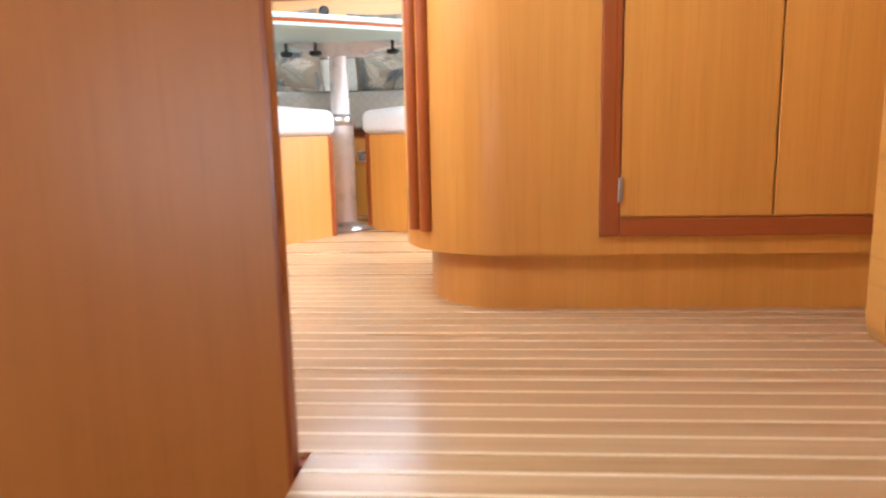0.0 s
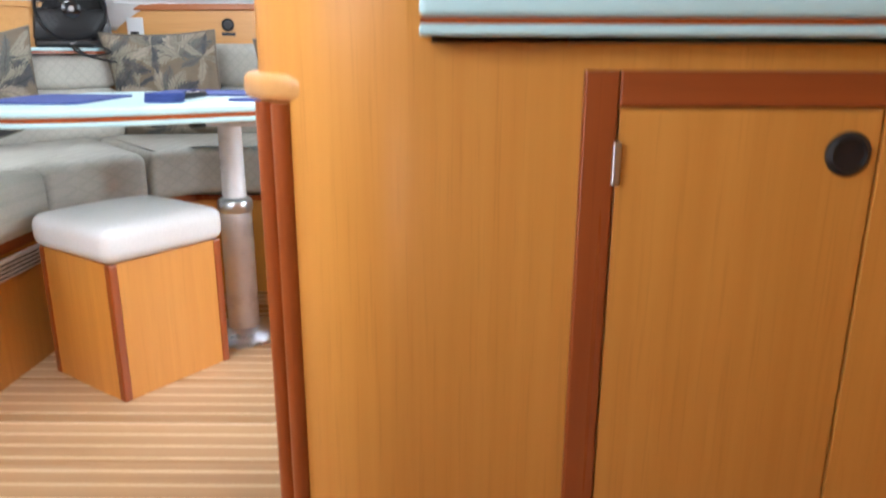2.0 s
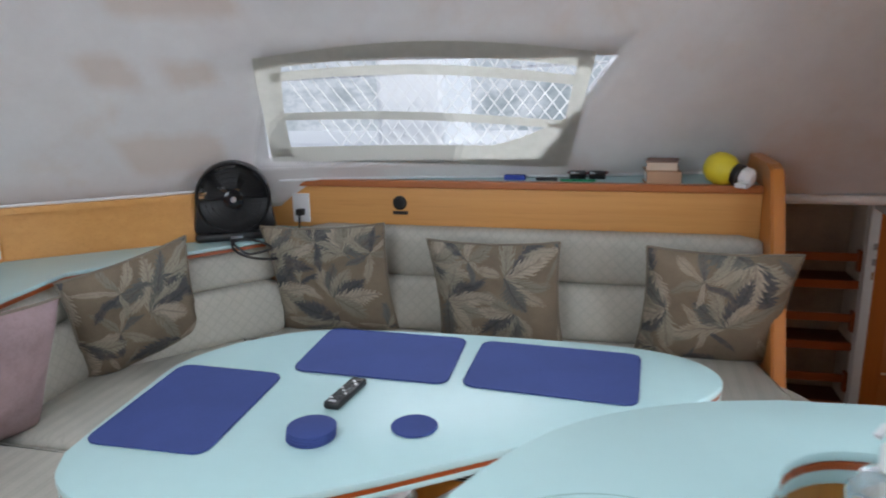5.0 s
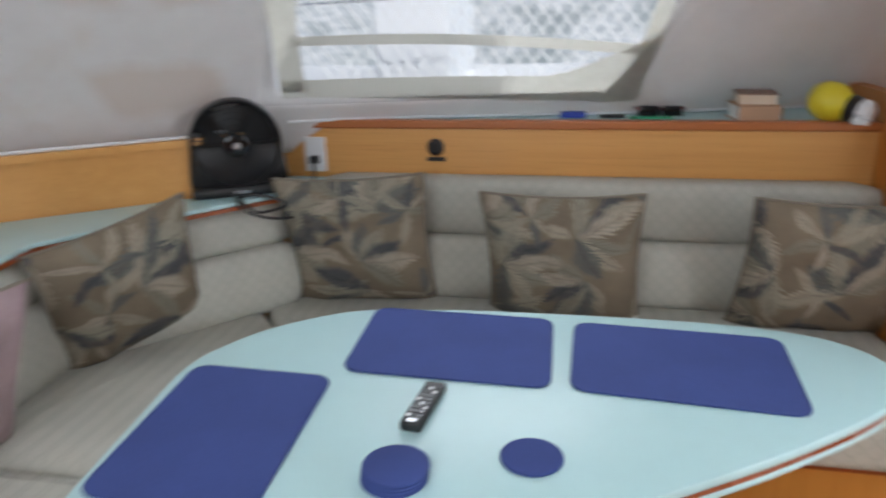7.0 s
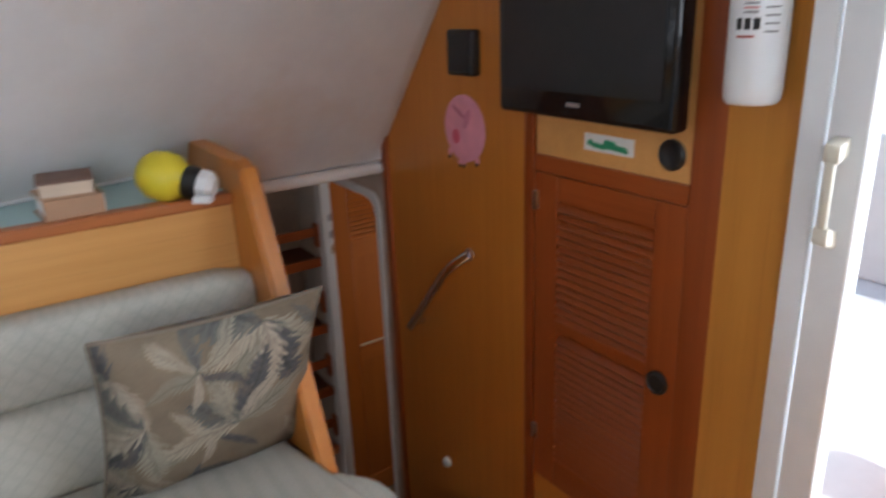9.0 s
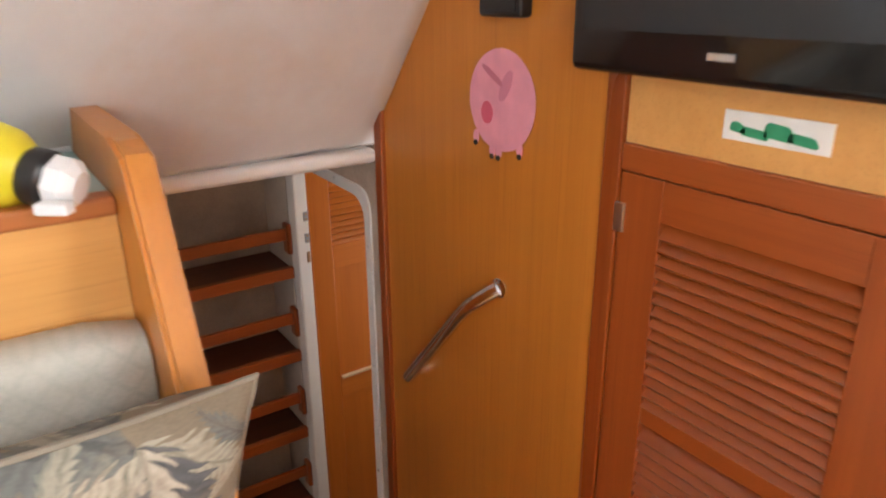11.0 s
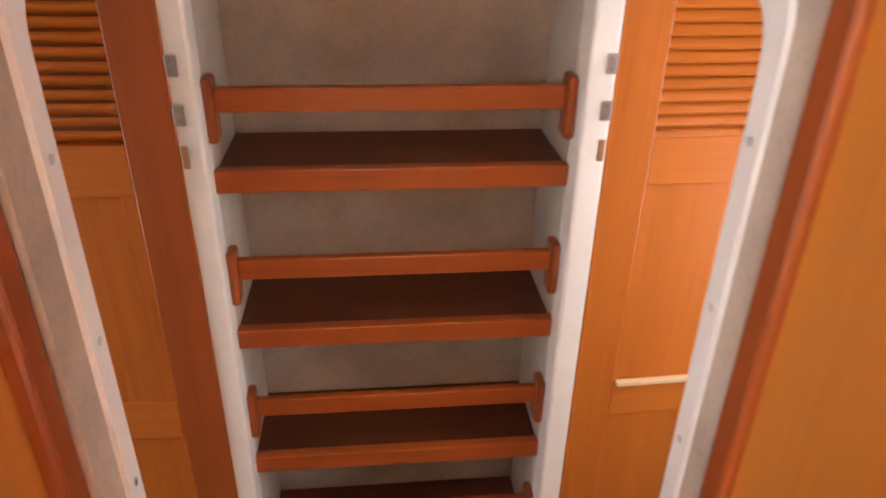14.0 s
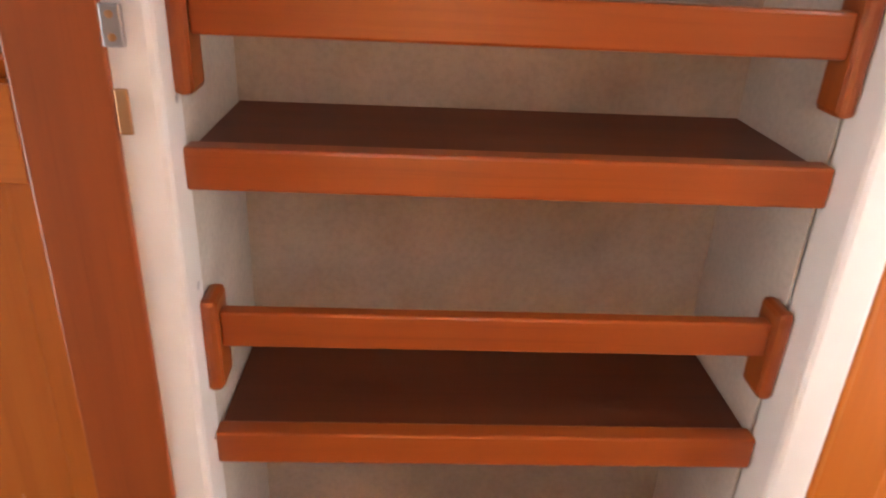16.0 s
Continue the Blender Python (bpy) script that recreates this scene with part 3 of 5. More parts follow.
# ---- aft door ----
dr = thing("door_1", (2.5, 3.5, 0), "white sliding aft door standing open to the cockpit", "door", kind="structure")
part("jamb", B(2.5, 2.552, 3.6, 3.64, 0, 1.8, bev=0.004), WHITE_PLASTIC, dr, world_space=True)
part("stile", B(2.49, 2.525, 3.535, 3.592, 0, 1.8, bev=0.005), WHITE_PLASTIC, dr, world_space=True)
CREAM = plain("cream_plastic", (0.7, 0.66, 0.55), 0.4)
grip = part("handle", B(2.462, 2.47, 3.561, 3.575, 1.11, 1.207, bev=0.003), CREAM, dr, "cream plastic pull handle", world_space=True, smooth=True)
for z0, z1, zb in ((1.086, 1.113, 1.08), (1.204, 1.231, 1.237)):
    foot = B(2.462, 2.49, 3.556, 3.58, z0, z1, bev=0.004)
    for v in foot.verts:
        if v.co.x > 2.48:
            v.co.z += 0.4 * (zb - (z0 + z1) / 2)
    part("foot", foot, CREAM, grip, world_space=True, smooth=True)
part("head", B(2.49, 2.56, 3.05, 3.64, 1.75, 1.8), WHITE_PLASTIC, dr, world_space=True)
part("post", B(2.49, 2.56, 3.0, 3.05, 0, 1.8), WHITE_PLASTIC, dr, world_space=True)

# ---- galley ----
gal = thing("sink_cabinet", (2.0, 2.6, 0), "cherry veneer galley cabinet with a rounded end", "cabinet")
CF = 2.36


def cab_outline(dy=0.0, dx=0.0):
    """Front edge, a quarter-round end, and the back of the galley peninsula."""
    pts = [(2.5, CF + dy), (1.62, CF + dy)]
    c, r = (1.60, 2.58 + dy), 0.22
    pts += [(c[0] - (r - dx) * math.sin(a), c[1] - r * math.cos(a)) for a in np.linspace(0, math.pi / 2, 10)]
    pts += [(1.38 + dx, 2.75), (1.42 + dx, 2.88), (1.55 + dx, 2.985), (1.7, 3.02), (2.5, 3.06)]
    return pts


part("toe_kick", prism(cab_outline(0.026, 0.055), 0.0, 0.122), VENEER, gal, world_space=True, smooth=True)
bar_poly = [(1.628, CF), (1.6, CF)] + [(1.60 - 0.22 * math.sin(a), 2.58 - 0.22 * math.cos(a)) for a in np.linspace(0, math.pi / 2, 10)] + [(1.38, 2.75), (1.42, 2.88), (1.55, 2.985), (1.7, 3.02), (2.5, 3.06), (2.5, 2.955), (1.72, 2.94), (1.66, 2.91), (1.628, 2.84)]
shell = strip_wall(cab_outline(), -0.022, 0.122, 0.874)
prism(bar_poly, 0.8738, 0.992, bm=shell)
part("body", shell, VENEER, gal, world_space=True, smooth=True)
fr = thing("double_door_cupboard", (2.0, CF, 0.2), "mahogany framed pair of veneer doors in the galley front", "cabinet")
part("frame", B(1.8, 1.84, CF - 0.012, CF + 0.0, 0.16, 0.845, bev=0.003), TRIM_Z, fr, world_space=True)
part("frame", B(1.84, 2.5, CF - 0.012, CF + 0.0, 0.16, 0.198, bev=0.003), TRIM_X, fr, world_space=True)
part("frame", B(1.84, 2.5, CF - 0.012, CF + 0.0, 0.805, 0.845, bev=0.003), TRIM_X, fr, world_space=True)
for x0, x1 in ((1.842, 2.143), (2.147, 2.455)):
    dd = part("door", B(x0, x1, CF - 0.008, CF - 0.001, 0.201, 0.802, bev=0.0015), VENEER, fr, world_space=True)
    kx = x1 - 0.035 if x0 < 2 else x0 + 0.05
    kb = lathe([(0.026, 0), (0.026, 0.004), (0.02, 0.007), (0.018, 0.003), (0.003, 0.002)], 28, Matrix.Translation((kx, CF - 0.008, 0.752)) @ Matrix.Rotation(radians(90), 4, "X"))
    part("pull", kb, BLACK, dd, "black round finger pull", world_space=True, smooth=True)
for z in (0.256, 0.74):
    part("hinge", B(1.836, 1.846, CF - 0.016, CF - 0.008, z - 0.025, z + 0.025, bev=0.002), STEEL, fr, world_space=True)

# worktop with its moulded sink
wt = thing("worktop", (2.0, 2.6, 0.87), "pale teal laminate worktop with a mahogany inlay along its edge", "worktop")
SKX0, SKX1, SKY0, SKY1 = 1.85, 2.4, 2.435, 2.895
hole = rounded([(SKX0, SKY0), (SKX1, SKY0), (SKX1, SKY1), (SKX0, SKY1)], 0.09, 8)
bm = bmesh.new()


def ringed_slab(bm, outer, inner, z0, z1):
    """A slab with a hole: both outlines are walked round in step."""
    n = 96

    def walkround(poly):
        p = [Vector(q) for q in poly] + [Vector(poly[0])]
        c = (Vector((SKX0, SKY0)) + Vector((SKX1, SKY1))) / 2
        out = []
        for k in range(n):
            a = 2 * math.pi * k / n
            dvec = Vector((math.cos(a), math.sin(a)))
            best = None
            for u, v in zip(p, p[1:]):
                e = v - u
                det = dvec.x * -e.y + dvec.y * e.x
                if abs(det) < 1e-12:
                    continue
                w = u - c
                t = (w.x * -e.y + w.y * e.x) / det
                s2 = (dvec.x * w.y - dvec.y * w.x) / det
                if t > 0 and -1e-6 <= s2 <= 1 + 1e-6 and (best is None or t > best):
                    best = t
            out.append(c + dvec * best)
        return out

    o, i = walkround(outer), walkround(inner)
    rows = [[bm.verts.new((p.x, p.y, z)) for p in line] for line, z in ((o, z0), (o, z1), (i, z1), (i, z0))]
    for a, b in zip(rows, rows[1:] + rows[:1]):
        for k in range(n):
            bm.faces.new((a[k], a[(k + 1) % n], b[(k + 1) % n], b[k]))
    return i


slab = [(1.6285, 2.335), (2.5, 2.335), (2.5, 2.952), (1.72, 2.937), (1.661, 2.907), (1.6285, 2.84)]
ringed_slab(bm, slab, hole, 0.893, 0.912)
part("top", bm, TEAL, wt, world_space=True)
part("nose", B(1.615, 2.5, 2.318, 2.342, 0.9, 0.922, bev=0.007, seg=3), TEAL, wt, world_space=True)
part("edge_inlay", B(1.616, 2.5, 2.321, 2.36, 0.893, 0.8995), TRIM_X, wt, world_space=True)
part("edge_lower", B(1.615, 2.5, 2.319, 2.36, 0.881, 0.8925, bev=0.003), TEAL, wt, world_space=True)
bm = bmesh.new()
n = len(hole)
cx, cy = (SKX0 + SKX1) / 2, (SKY0 + SKY1) / 2
rows = []
for k, z in ((1.0, 0.909), (0.985, 0.895), (0.965, 0.86), (0.94, 0.8), (0.9, 0.755), (0.82, 0.738), (0.1, 0.732)):
    rows.append([bm.verts.new((cx + (x - cx) * k, cy + (y - cy) * k, z)) for x, y in hole])
for a, b in zip(rows, rows[1:]):
    for k in range(n):
        bm.faces.new((a[k], a[(k + 1) % n], b[(k + 1) % n], b[k]))
bm.faces.new(rows[-1])
part("basin", bm, TEAL_SINK, wt, "deep teal moulded sink basin", world_space=True, smooth=True)

bt = thing("bar_top", (1.55, 2.65, 0.985), "pale teal rounded bar top with a mahogany inlay", "bar top")
BAR = curve_pts([(1.626, 2.335, 0), (1.59, 2.33, 0), (1.512, 2.35, 0), (1.431, 2.41, 0), (1.375, 2.495, 0), (1.342, 2.58, 0), (1.332, 2.67, 0), (1.343, 2.76, 0), (1.385, 2.85, 0), (1.44, 2.925, 0), (1.51, 2.98, 0), (1.6, 3.022, 0), (1.69, 3.045, 0)], 5)
BAR = [(p.x, p.y) for p in BAR] + [(2.5, 3.1), (2.5, 2.945), (1.74, 2.93)] + [(1.74 - 0.09 * math.sin(a), 2.84 + 0.09 * math.cos(a)) for a in np.linspace(0.2, 1.45, 7)] + [(1.64, 2.83), (1.638, 2.36)]


def grown(poly, d):
    c = Vector((1.55, 2.68))
    return [tuple(Vector(p) + (Vector(p) - c).normalized() * d) for p in poly]


part("top", prism(BAR, 1.017, 1.03, 0.004), TEAL, bt, world_space=True, smooth=True)
part("edge_inlay", prism(grown(BAR, -0.003), 1.01, 1.017), TRIM_X, bt, world_space=True)
part("edge_lower", prism(grown(BAR, -0.001), 0.992, 1.01, 0.003), TEAL, bt, world_space=True, smooth=True)
lid = lathe([(0.128, 1.0302), (0.128, 1.0306), (0.127, 1.0306), (0.127, 1.0302)], 64, Matrix.Translation((1.5, 2.672, 0)), caps=False)
part("lid_joint", lid, plain("teal_joint", (0.3, 0.48, 0.46), 0.4), bt, "fine round joint of a flush lid", world_space=True)
part("finger_well", lathe([(0.0095, 1.0303), (0.0095, 1.0312)], 24, Matrix.Translation((1.5, 2.672, 0))), BLACK, bt, "dark well of the finger hole", world_space=True)
part("finger_hole", lathe([(0.0135, 1.0303), (0.0135, 1.0316), (0.0098, 1.0316), (0.0098, 1.0303)], 24, Matrix.Translation((1.5, 2.672, 0)), caps=False), STEEL, bt, "small recessed steel finger ring", world_space=True)

# fluted corner strips with a rounded cap on the cabinet's end
pil = thing("corner_pilaster", (1.4, 2.5, 0.12), "fluted mahogany strips with a rounded veneer cap", "trim")
for a in (46, 58):
    x, y = 1.60 - 0.224 * math.sin(radians(a)), 2.58 - 0.224 * math.cos(radians(a))
    part("strip", lathe([(0.013, 0.165), (0.013, 0.803)], 14, Matrix.Translation((x, y, 0))), TRIM_Z, pil, world_space=True, smooth=True)
part("cap", prism(rounded([(1.474, 2.402), (1.421, 2.427), (1.371, 2.505), (1.347, 2.6), (1.35, 2.68), (1.42, 2.66), (1.44, 2.5), (1.5, 2.42)], [0.012, 0.05, 0.06, 0.05, 0.03, 0.02, 0.02, 0.01]), 0.803, 0.838, 0.011, 3), VENEER_X, pil, world_space=True, smooth=True)


# ---- saloon: settee ----
bm = bmesh.new()
side = [(4.99, -0.72), (4.99, 1.135), (4.55, 1.135), (4.505, 1.125), (4.475, 1.07), (4.335, 0.76), (4.23, 0.52), (4.1, 0.36), (4.07, 0.345), (4.07, 0.0), (4.48, 0.0), (4.48, -0.72)]
f = bm.faces.new([bm.verts.new((1.945, y, z)) for y, z in side])
r = bmesh.ops.extrude_face_region(bm, geom=[f])
bmesh.ops.translate(bm, vec=(0.04, 0, 0), verts=[v for v in r["geom"] if isinstance(v, bmesh.types.BMVert)])
bmesh.ops.bevel(bm, geom=[e for e in bm.edges if e.calc_length() > 0.042 and e.verts[0].co.y < 4.6], offset=0.006, segments=2, affect="EDGES")
whole("settee_end_panel", bm, BULKHEAD, "cherry veneer end panel of the settee with a sloping front edge", "panel", kind="structure")

BASE = [(0.47, 2.6), (0.47, 3.62), (0.75, 4.04), (1.944, 4.04)]
base = thing("settee_base", (0.6, 4.0, 0), "cherry veneer settee base with a mahogany rim", "settee")


part("front", strip_wall(BASE, 0.02, 0.0, 0.352), VENEER, base, world_space=True)
part("rim", strip_wall([(x + (0.012 if x < 0.6 else 0), y - (0.012 if y > 4 else 0)) for x, y in BASE], 0.07, 0.352, 0.382), TRIM_X, base, "mahogany rim", world_space=True)
part("front", B(1.946, 2.03, 4.045, 4.07, 0.0, 0.352), VENEER, base, world_space=True)
part("rim", B(1.946, 2.045, 4.028, 4.07, 0.352, 0.382, bev=0.004), TRIM_X, base, world_space=True)
part("end", B(1.992, 2.03, 4.07, 4.46, 0.0, 0.376), VENEER, base, world_space=True)
part("deck", prism([(-0.3, 2.6), (0.45, 2.6), (0.45, 3.62), (0.74, 4.06), (1.944, 4.06), (1.944, 4.58), (0.3, 4.58), (-0.3, 3.9)], 0.362, 0.38), VENEER_X, base, world_space=True)

gr = thing("air_vent", (0.482, 3.29, 0.31), "white slatted air vent in the settee base", "vent", "vents")
part("frame", B(0.484, 0.492, 3.125, 3.455, 0.287, 0.343, bev=0.003), WHITE_PLASTIC, gr, world_space=True)
for k in range(4):
    part("slot", B(0.4915, 0.4935, 3.14, 3.44, 0.294 + 0.011 * k, 0.298 + 0.011 * k), BLACK, gr, world_space=True)
gr2 = thing("air_vent", (1.06, 4.03, 0.26), "dark slatted air vent under the settee", "vent", "vents")
part("frame", B(0.98, 1.14, 4.026, 4.034, 0.24, 0.29, bev=0.002), STEEL, gr2, world_space=True)
for k in range(4):
    part("slot", B(0.99, 1.13, 4.023, 4.027, 0.247 + 0.01 * k, 0.252 + 0.01 * k), BLACK, gr2, world_space=True)


def cushion_poly(name, poly, z0, z1, label, bev=0.035, mat=None, r=0.03):
    bm = prism(rounded(poly, r, 4), z0, z1, bev, 4)
    for v in bm.verts:
        v.co.z += 0.004 * noise.noise(v.co * 5)
    return whole(name, bm, mat or SEATCLOTH, label, "cushion", "settee seat cushions", smooth=True)


SEATLAB = "sage green quilted seat cushion on the settee"
cushion_poly("seat_cushion", [(-0.07, 2.62), (0.515, 2.62), (0.515, 3.5), (-0.07, 3.5)], 0.383, 0.55, SEATLAB)
cushion_poly("seat_cushion", [(-0.07, 3.505), (0.515, 3.505), (0.52, 3.6), (0.66, 3.83), (0.26, 4.3), (-0.08, 3.9)], 0.383, 0.55, SEATLAB)
cushion_poly("seat_cushion", [(0.665, 3.835), (0.78, 3.97), (1.99, 3.97), (2.042, 4.03), (2.042, 4.14), (1.995, 4.205), (1.94, 4.25), (1.94, 4.48), (0.38, 4.48), (0.265, 4.305)], 0.383, 0.55, "long sage green quilted seat cushion with a rounded corner", r=[0.03, 0.03, 0.06, 0.06, 0.05, 0.05, 0.02, 0.03, 0.03, 0.03])


def back_cushion(a, b, label, top=0.905):
    """A backrest of two quilted rolls between two points of the plan, its front to the right of the way from a to b."""
    a, b = Vector(a), Vector(b)
    dv = b - a
    ob = thing("back_cushion", (*a, 0.53), label, "cushion", "settee back cushions", rz=math.degrees(math.atan2(dv.y, dv.x)))
    for nm, z0, z1, thick, lean in (("lower_roll", 0.0, 0.205, 0.125, 0.0), ("upper_roll", 0.2, top - 0.53, 0.115, 0.02)):
        bm = bmesh.new()
        nx, prof = 24, []
        for k in range(20):
            t = 2 * math.pi * k / 20
            cy, cz = math.cos(t), math.sin(t)
            sy = math.copysign(abs(cy) ** 0.55, cy)
            sz = math.copysign(abs(cz) ** 0.6, cz)
            prof.append((lean - thick / 2 + sy * thick / 2, (z0 + z1) / 2 + sz * (z1 - z0) / 2))
        rows = []
        L = dv.length
        for i in range(nx + 1):
            x = L * i / nx
            e = min(x, L - x)
            k = 1.0 if e > 0.03 else 0.86 + 0.14 * math.sin(e / 0.03 * math.pi / 2)
            cy0, cz0 = lean - thick / 2, (z0 + z1) / 2
            rows.append([bm.verts.new((x, cy0 + (y - cy0) * k + 0.003 * noise.noise((x * 6, y * 9, z * 9)), cz0 + (z - cz0) * k)) for y, z in prof])
        for p, q in zip(rows, rows[1:]):
            for k in range(20):
                bm.faces.new((p[k], p[(k + 1) % 20], q[(k + 1) % 20], q[k]))
        bm.faces.new(rows[0][::-1])
        bm.faces.new(rows[-1])
        part(nm, bm, SEATCLOTH, ob, smooth=True)
    return ob


BACKLAB = "sage green quilted backrest cushion of two rolls"
back_cushion((-0.13, 2.65), (-0.13, 3.3), BACKLAB, 0.862)
back_cushion((-0.13, 3.305), (-0.165, 3.89), BACKLAB, 0.862)
back_cushion((-0.16, 3.93), (0.27, 4.44), BACKLAB, 0.862)
back_cushion((0.4, 4.578), (1.942, 4.578), "long sage green quilted backrest cushion of two rolls")

# wood band, rail and shelf behind the settee
whole("wall_settee_back", B(0.2, 1.944, 4.586, 4.61, 0.3, 1.036), VENEER_X, "pale cherry veneer panel behind the settee", "wall", kind="structure")
whole("trim_settee_rail", B(0.2, 1.944, 4.57, 4.612, 1.036, 1.062, bev=0.006, seg=3), RAIL_WOOD, "mahogany rail along the shelf edge", "trim", kind="structure")
whole("shelf_teal_back", prism([(0.2, 4.612), (1.944, 4.612), (1.944, 4.94), (1.3, 4.76), (0.6, 4.66), (0.2, 4.64)], 1.04, 1.056), TEAL, "pale teal shelf behind the settee", "shelf", kind="structure")
LEFT = [(-0.36, 2.4), (-0.36, 3.93), (0.09, 4.275), (0.205, 4.42), (0.205, 4.585)]
whole("wall_settee_side", strip_wall(LEFT, 0.02, 0.3, 1.03), VENEER_X, "pale cherry veneer panel beside the settee", "wall", kind="structure")
whole("trim_settee_side", strip_wall([(x + 0.012, y - 0.01) for x, y in LEFT], 0.04, 1.03, 1.05), VENEER_X, "cherry veneer cap rail beside the settee", "trim", kind="structure")
tealp = [(-0.355, 2.6), (-0.02, 2.6), (-0.015, 3.49), (-0.055, 3.84), (0.13, 4.1), (0.34, 4.365), (0.395, 4.58), (0.21, 4.58), (0.205, 4.42), (0.09, 4.27), (-0.355, 3.925)]
whole("shelf_teal_side", prism(tealp, 0.872, 0.884, 0.003), TEAL, "pale teal shelf beside the settee", "shelf", kind="structure")
whole("trim_teal_side", prism([(x + 0.004, y - 0.004) for x, y in tealp[:7]] + [(x - 0.05, y) for x, y in tealp[:7]][::-1], 0.862, 0.872), TRIM_X, "dark mahogany lip under the shelf", "trim", kind="structure")
whole("trim_bead_side", tube([(x - 0.012, y - 0.004, 1.055) for x, y in LEFT[:3]] + [(0.2, 4.42, 1.057)], 0.005, 8), WHITE_PLASTIC, "white beading at the foot of the lining", "trim", kind="structure", smooth=True)
whole("trim_bead_back", tube([(x, lining_y(x, 1.062) - 0.006, 1.062) for x in np.linspace(0.3, 1.94, 24)], 0.0045, 8), WHITE_PLASTIC, "white beading at the back of the shelf", "trim", kind="structure", smooth=True)
vt = thing("air_vent", (-0.352, 3.86, 0.92), "white slatted air vent on the side panel", "vent", "vents")
part("frame", B(-0.362, -0.35, 3.76, 3.915, 0.895, 0.985, bev=0.003), WHITE_PLASTIC, vt, world_space=True)
for k in range(5):
    part("slot", B(-0.3505, -0.348, 3.775, 3.9, 0.907 + 0.014 * k, 0.913 + 0.014 * k), BLACK, vt, world_space=True)

# socket and round vent on the back panel
so = thing("power_socket", (0.35, 4.585, 0.95), "white power socket with a black plug", "socket")
part("plate", B(0.316, 0.384, 4.578, 4.587, 0.9, 1.008, bev=0.003), WHITE_PLASTIC, so, world_space=True)
part("plug", B(0.338, 0.366, 4.553, 4.58, 0.928, 0.952, bev=0.004), BLACK, so, world_space=True)
vn = thing("round_outlet", (0.735, 4.585, 0.975), "black round outlet with a small name plate", "outlet")
part("ring", lathe([(0.026, 0), (0.026, 0.006), (0.018, 0.01), (0.016, 0.006), (0.002, 0.006)], 28, Matrix.Translation((0.735, 4.587, 0.98)) @ Matrix.Rotation(radians(90), 4, "X")), BLACK, vn, world_space=True, smooth=True)
part("plate", B(0.708, 0.764, 4.582, 4.588, 0.937, 0.95, bev=0.001), BLACK, vn, world_space=True)

# ---- pillows ----


def leaf_group():
    """One printed leaf over the cloth: its own place, its tone, how worn the print is, and the cloth under it."""
    g = bpy.data.node_groups.new("printed_leaf", "ShaderNodeTree")
    for nm, kind in (("Place", "NodeSocketVector"), ("Tone", "NodeSocketColor"), ("Dark", "NodeSocketColor"), ("Worn", "NodeSocketFloat"), ("Under", "NodeSocketColor")):
        g.interface.new_socket(nm, in_out="INPUT", socket_type=kind)
    g.interface.new_socket("Out", in_out="OUTPUT", socket_type="NodeSocketColor")
    n, l = g.nodes, g.links
    gi, go = n.new("NodeGroupInput"), n.new("NodeGroupOutput")

    def calc(op, a, c=0.0, d=0.0):
        q = n.new("ShaderNodeMath")
        q.operation = op
        for i, v in enumerate((a, c, d)):
            if isinstance(v, (int, float)):
                q.inputs[i].default_value = v
            else:
                l.new(v, q.inputs[i])
        return q.outputs[0]

    sep = n.new("ShaderNodeSeparateXYZ")
    l.new(gi.outputs["Place"], sep.inputs[0])
    u, v = sep.outputs["X"], calc("ABSOLUTE", sep.outputs["Z"])
    h = calc("MULTIPLY", calc("MULTIPLY", u, calc("SUBTRACT", 1.0, u)), 3.6)
    vein = calc("SINE", calc("MULTIPLY_ADD", u, 62.0, calc("MULTIPLY", v, -14.0)))
    mask = calc("LESS_THAN", v, calc("MULTIPLY_ADD", vein, 0.2, h))
    col = mix(n, l, calc("MULTIPLY_ADD", vein, 0.25, 0.6), gi.outputs["Dark"], gi.outputs["Tone"])
    col2 = mix(n, l, calc("LESS_THAN", v, 0.08), col.outputs[2], gi.outputs["Dark"])
    out = mix(n, l, calc("MULTIPLY", mask, gi.outputs["Worn"]), gi.outputs["Under"], col2.outputs[2])
    l.new(out.outputs[2], go.inputs[0])
    return g


LEAF_PRINT = leaf_group()


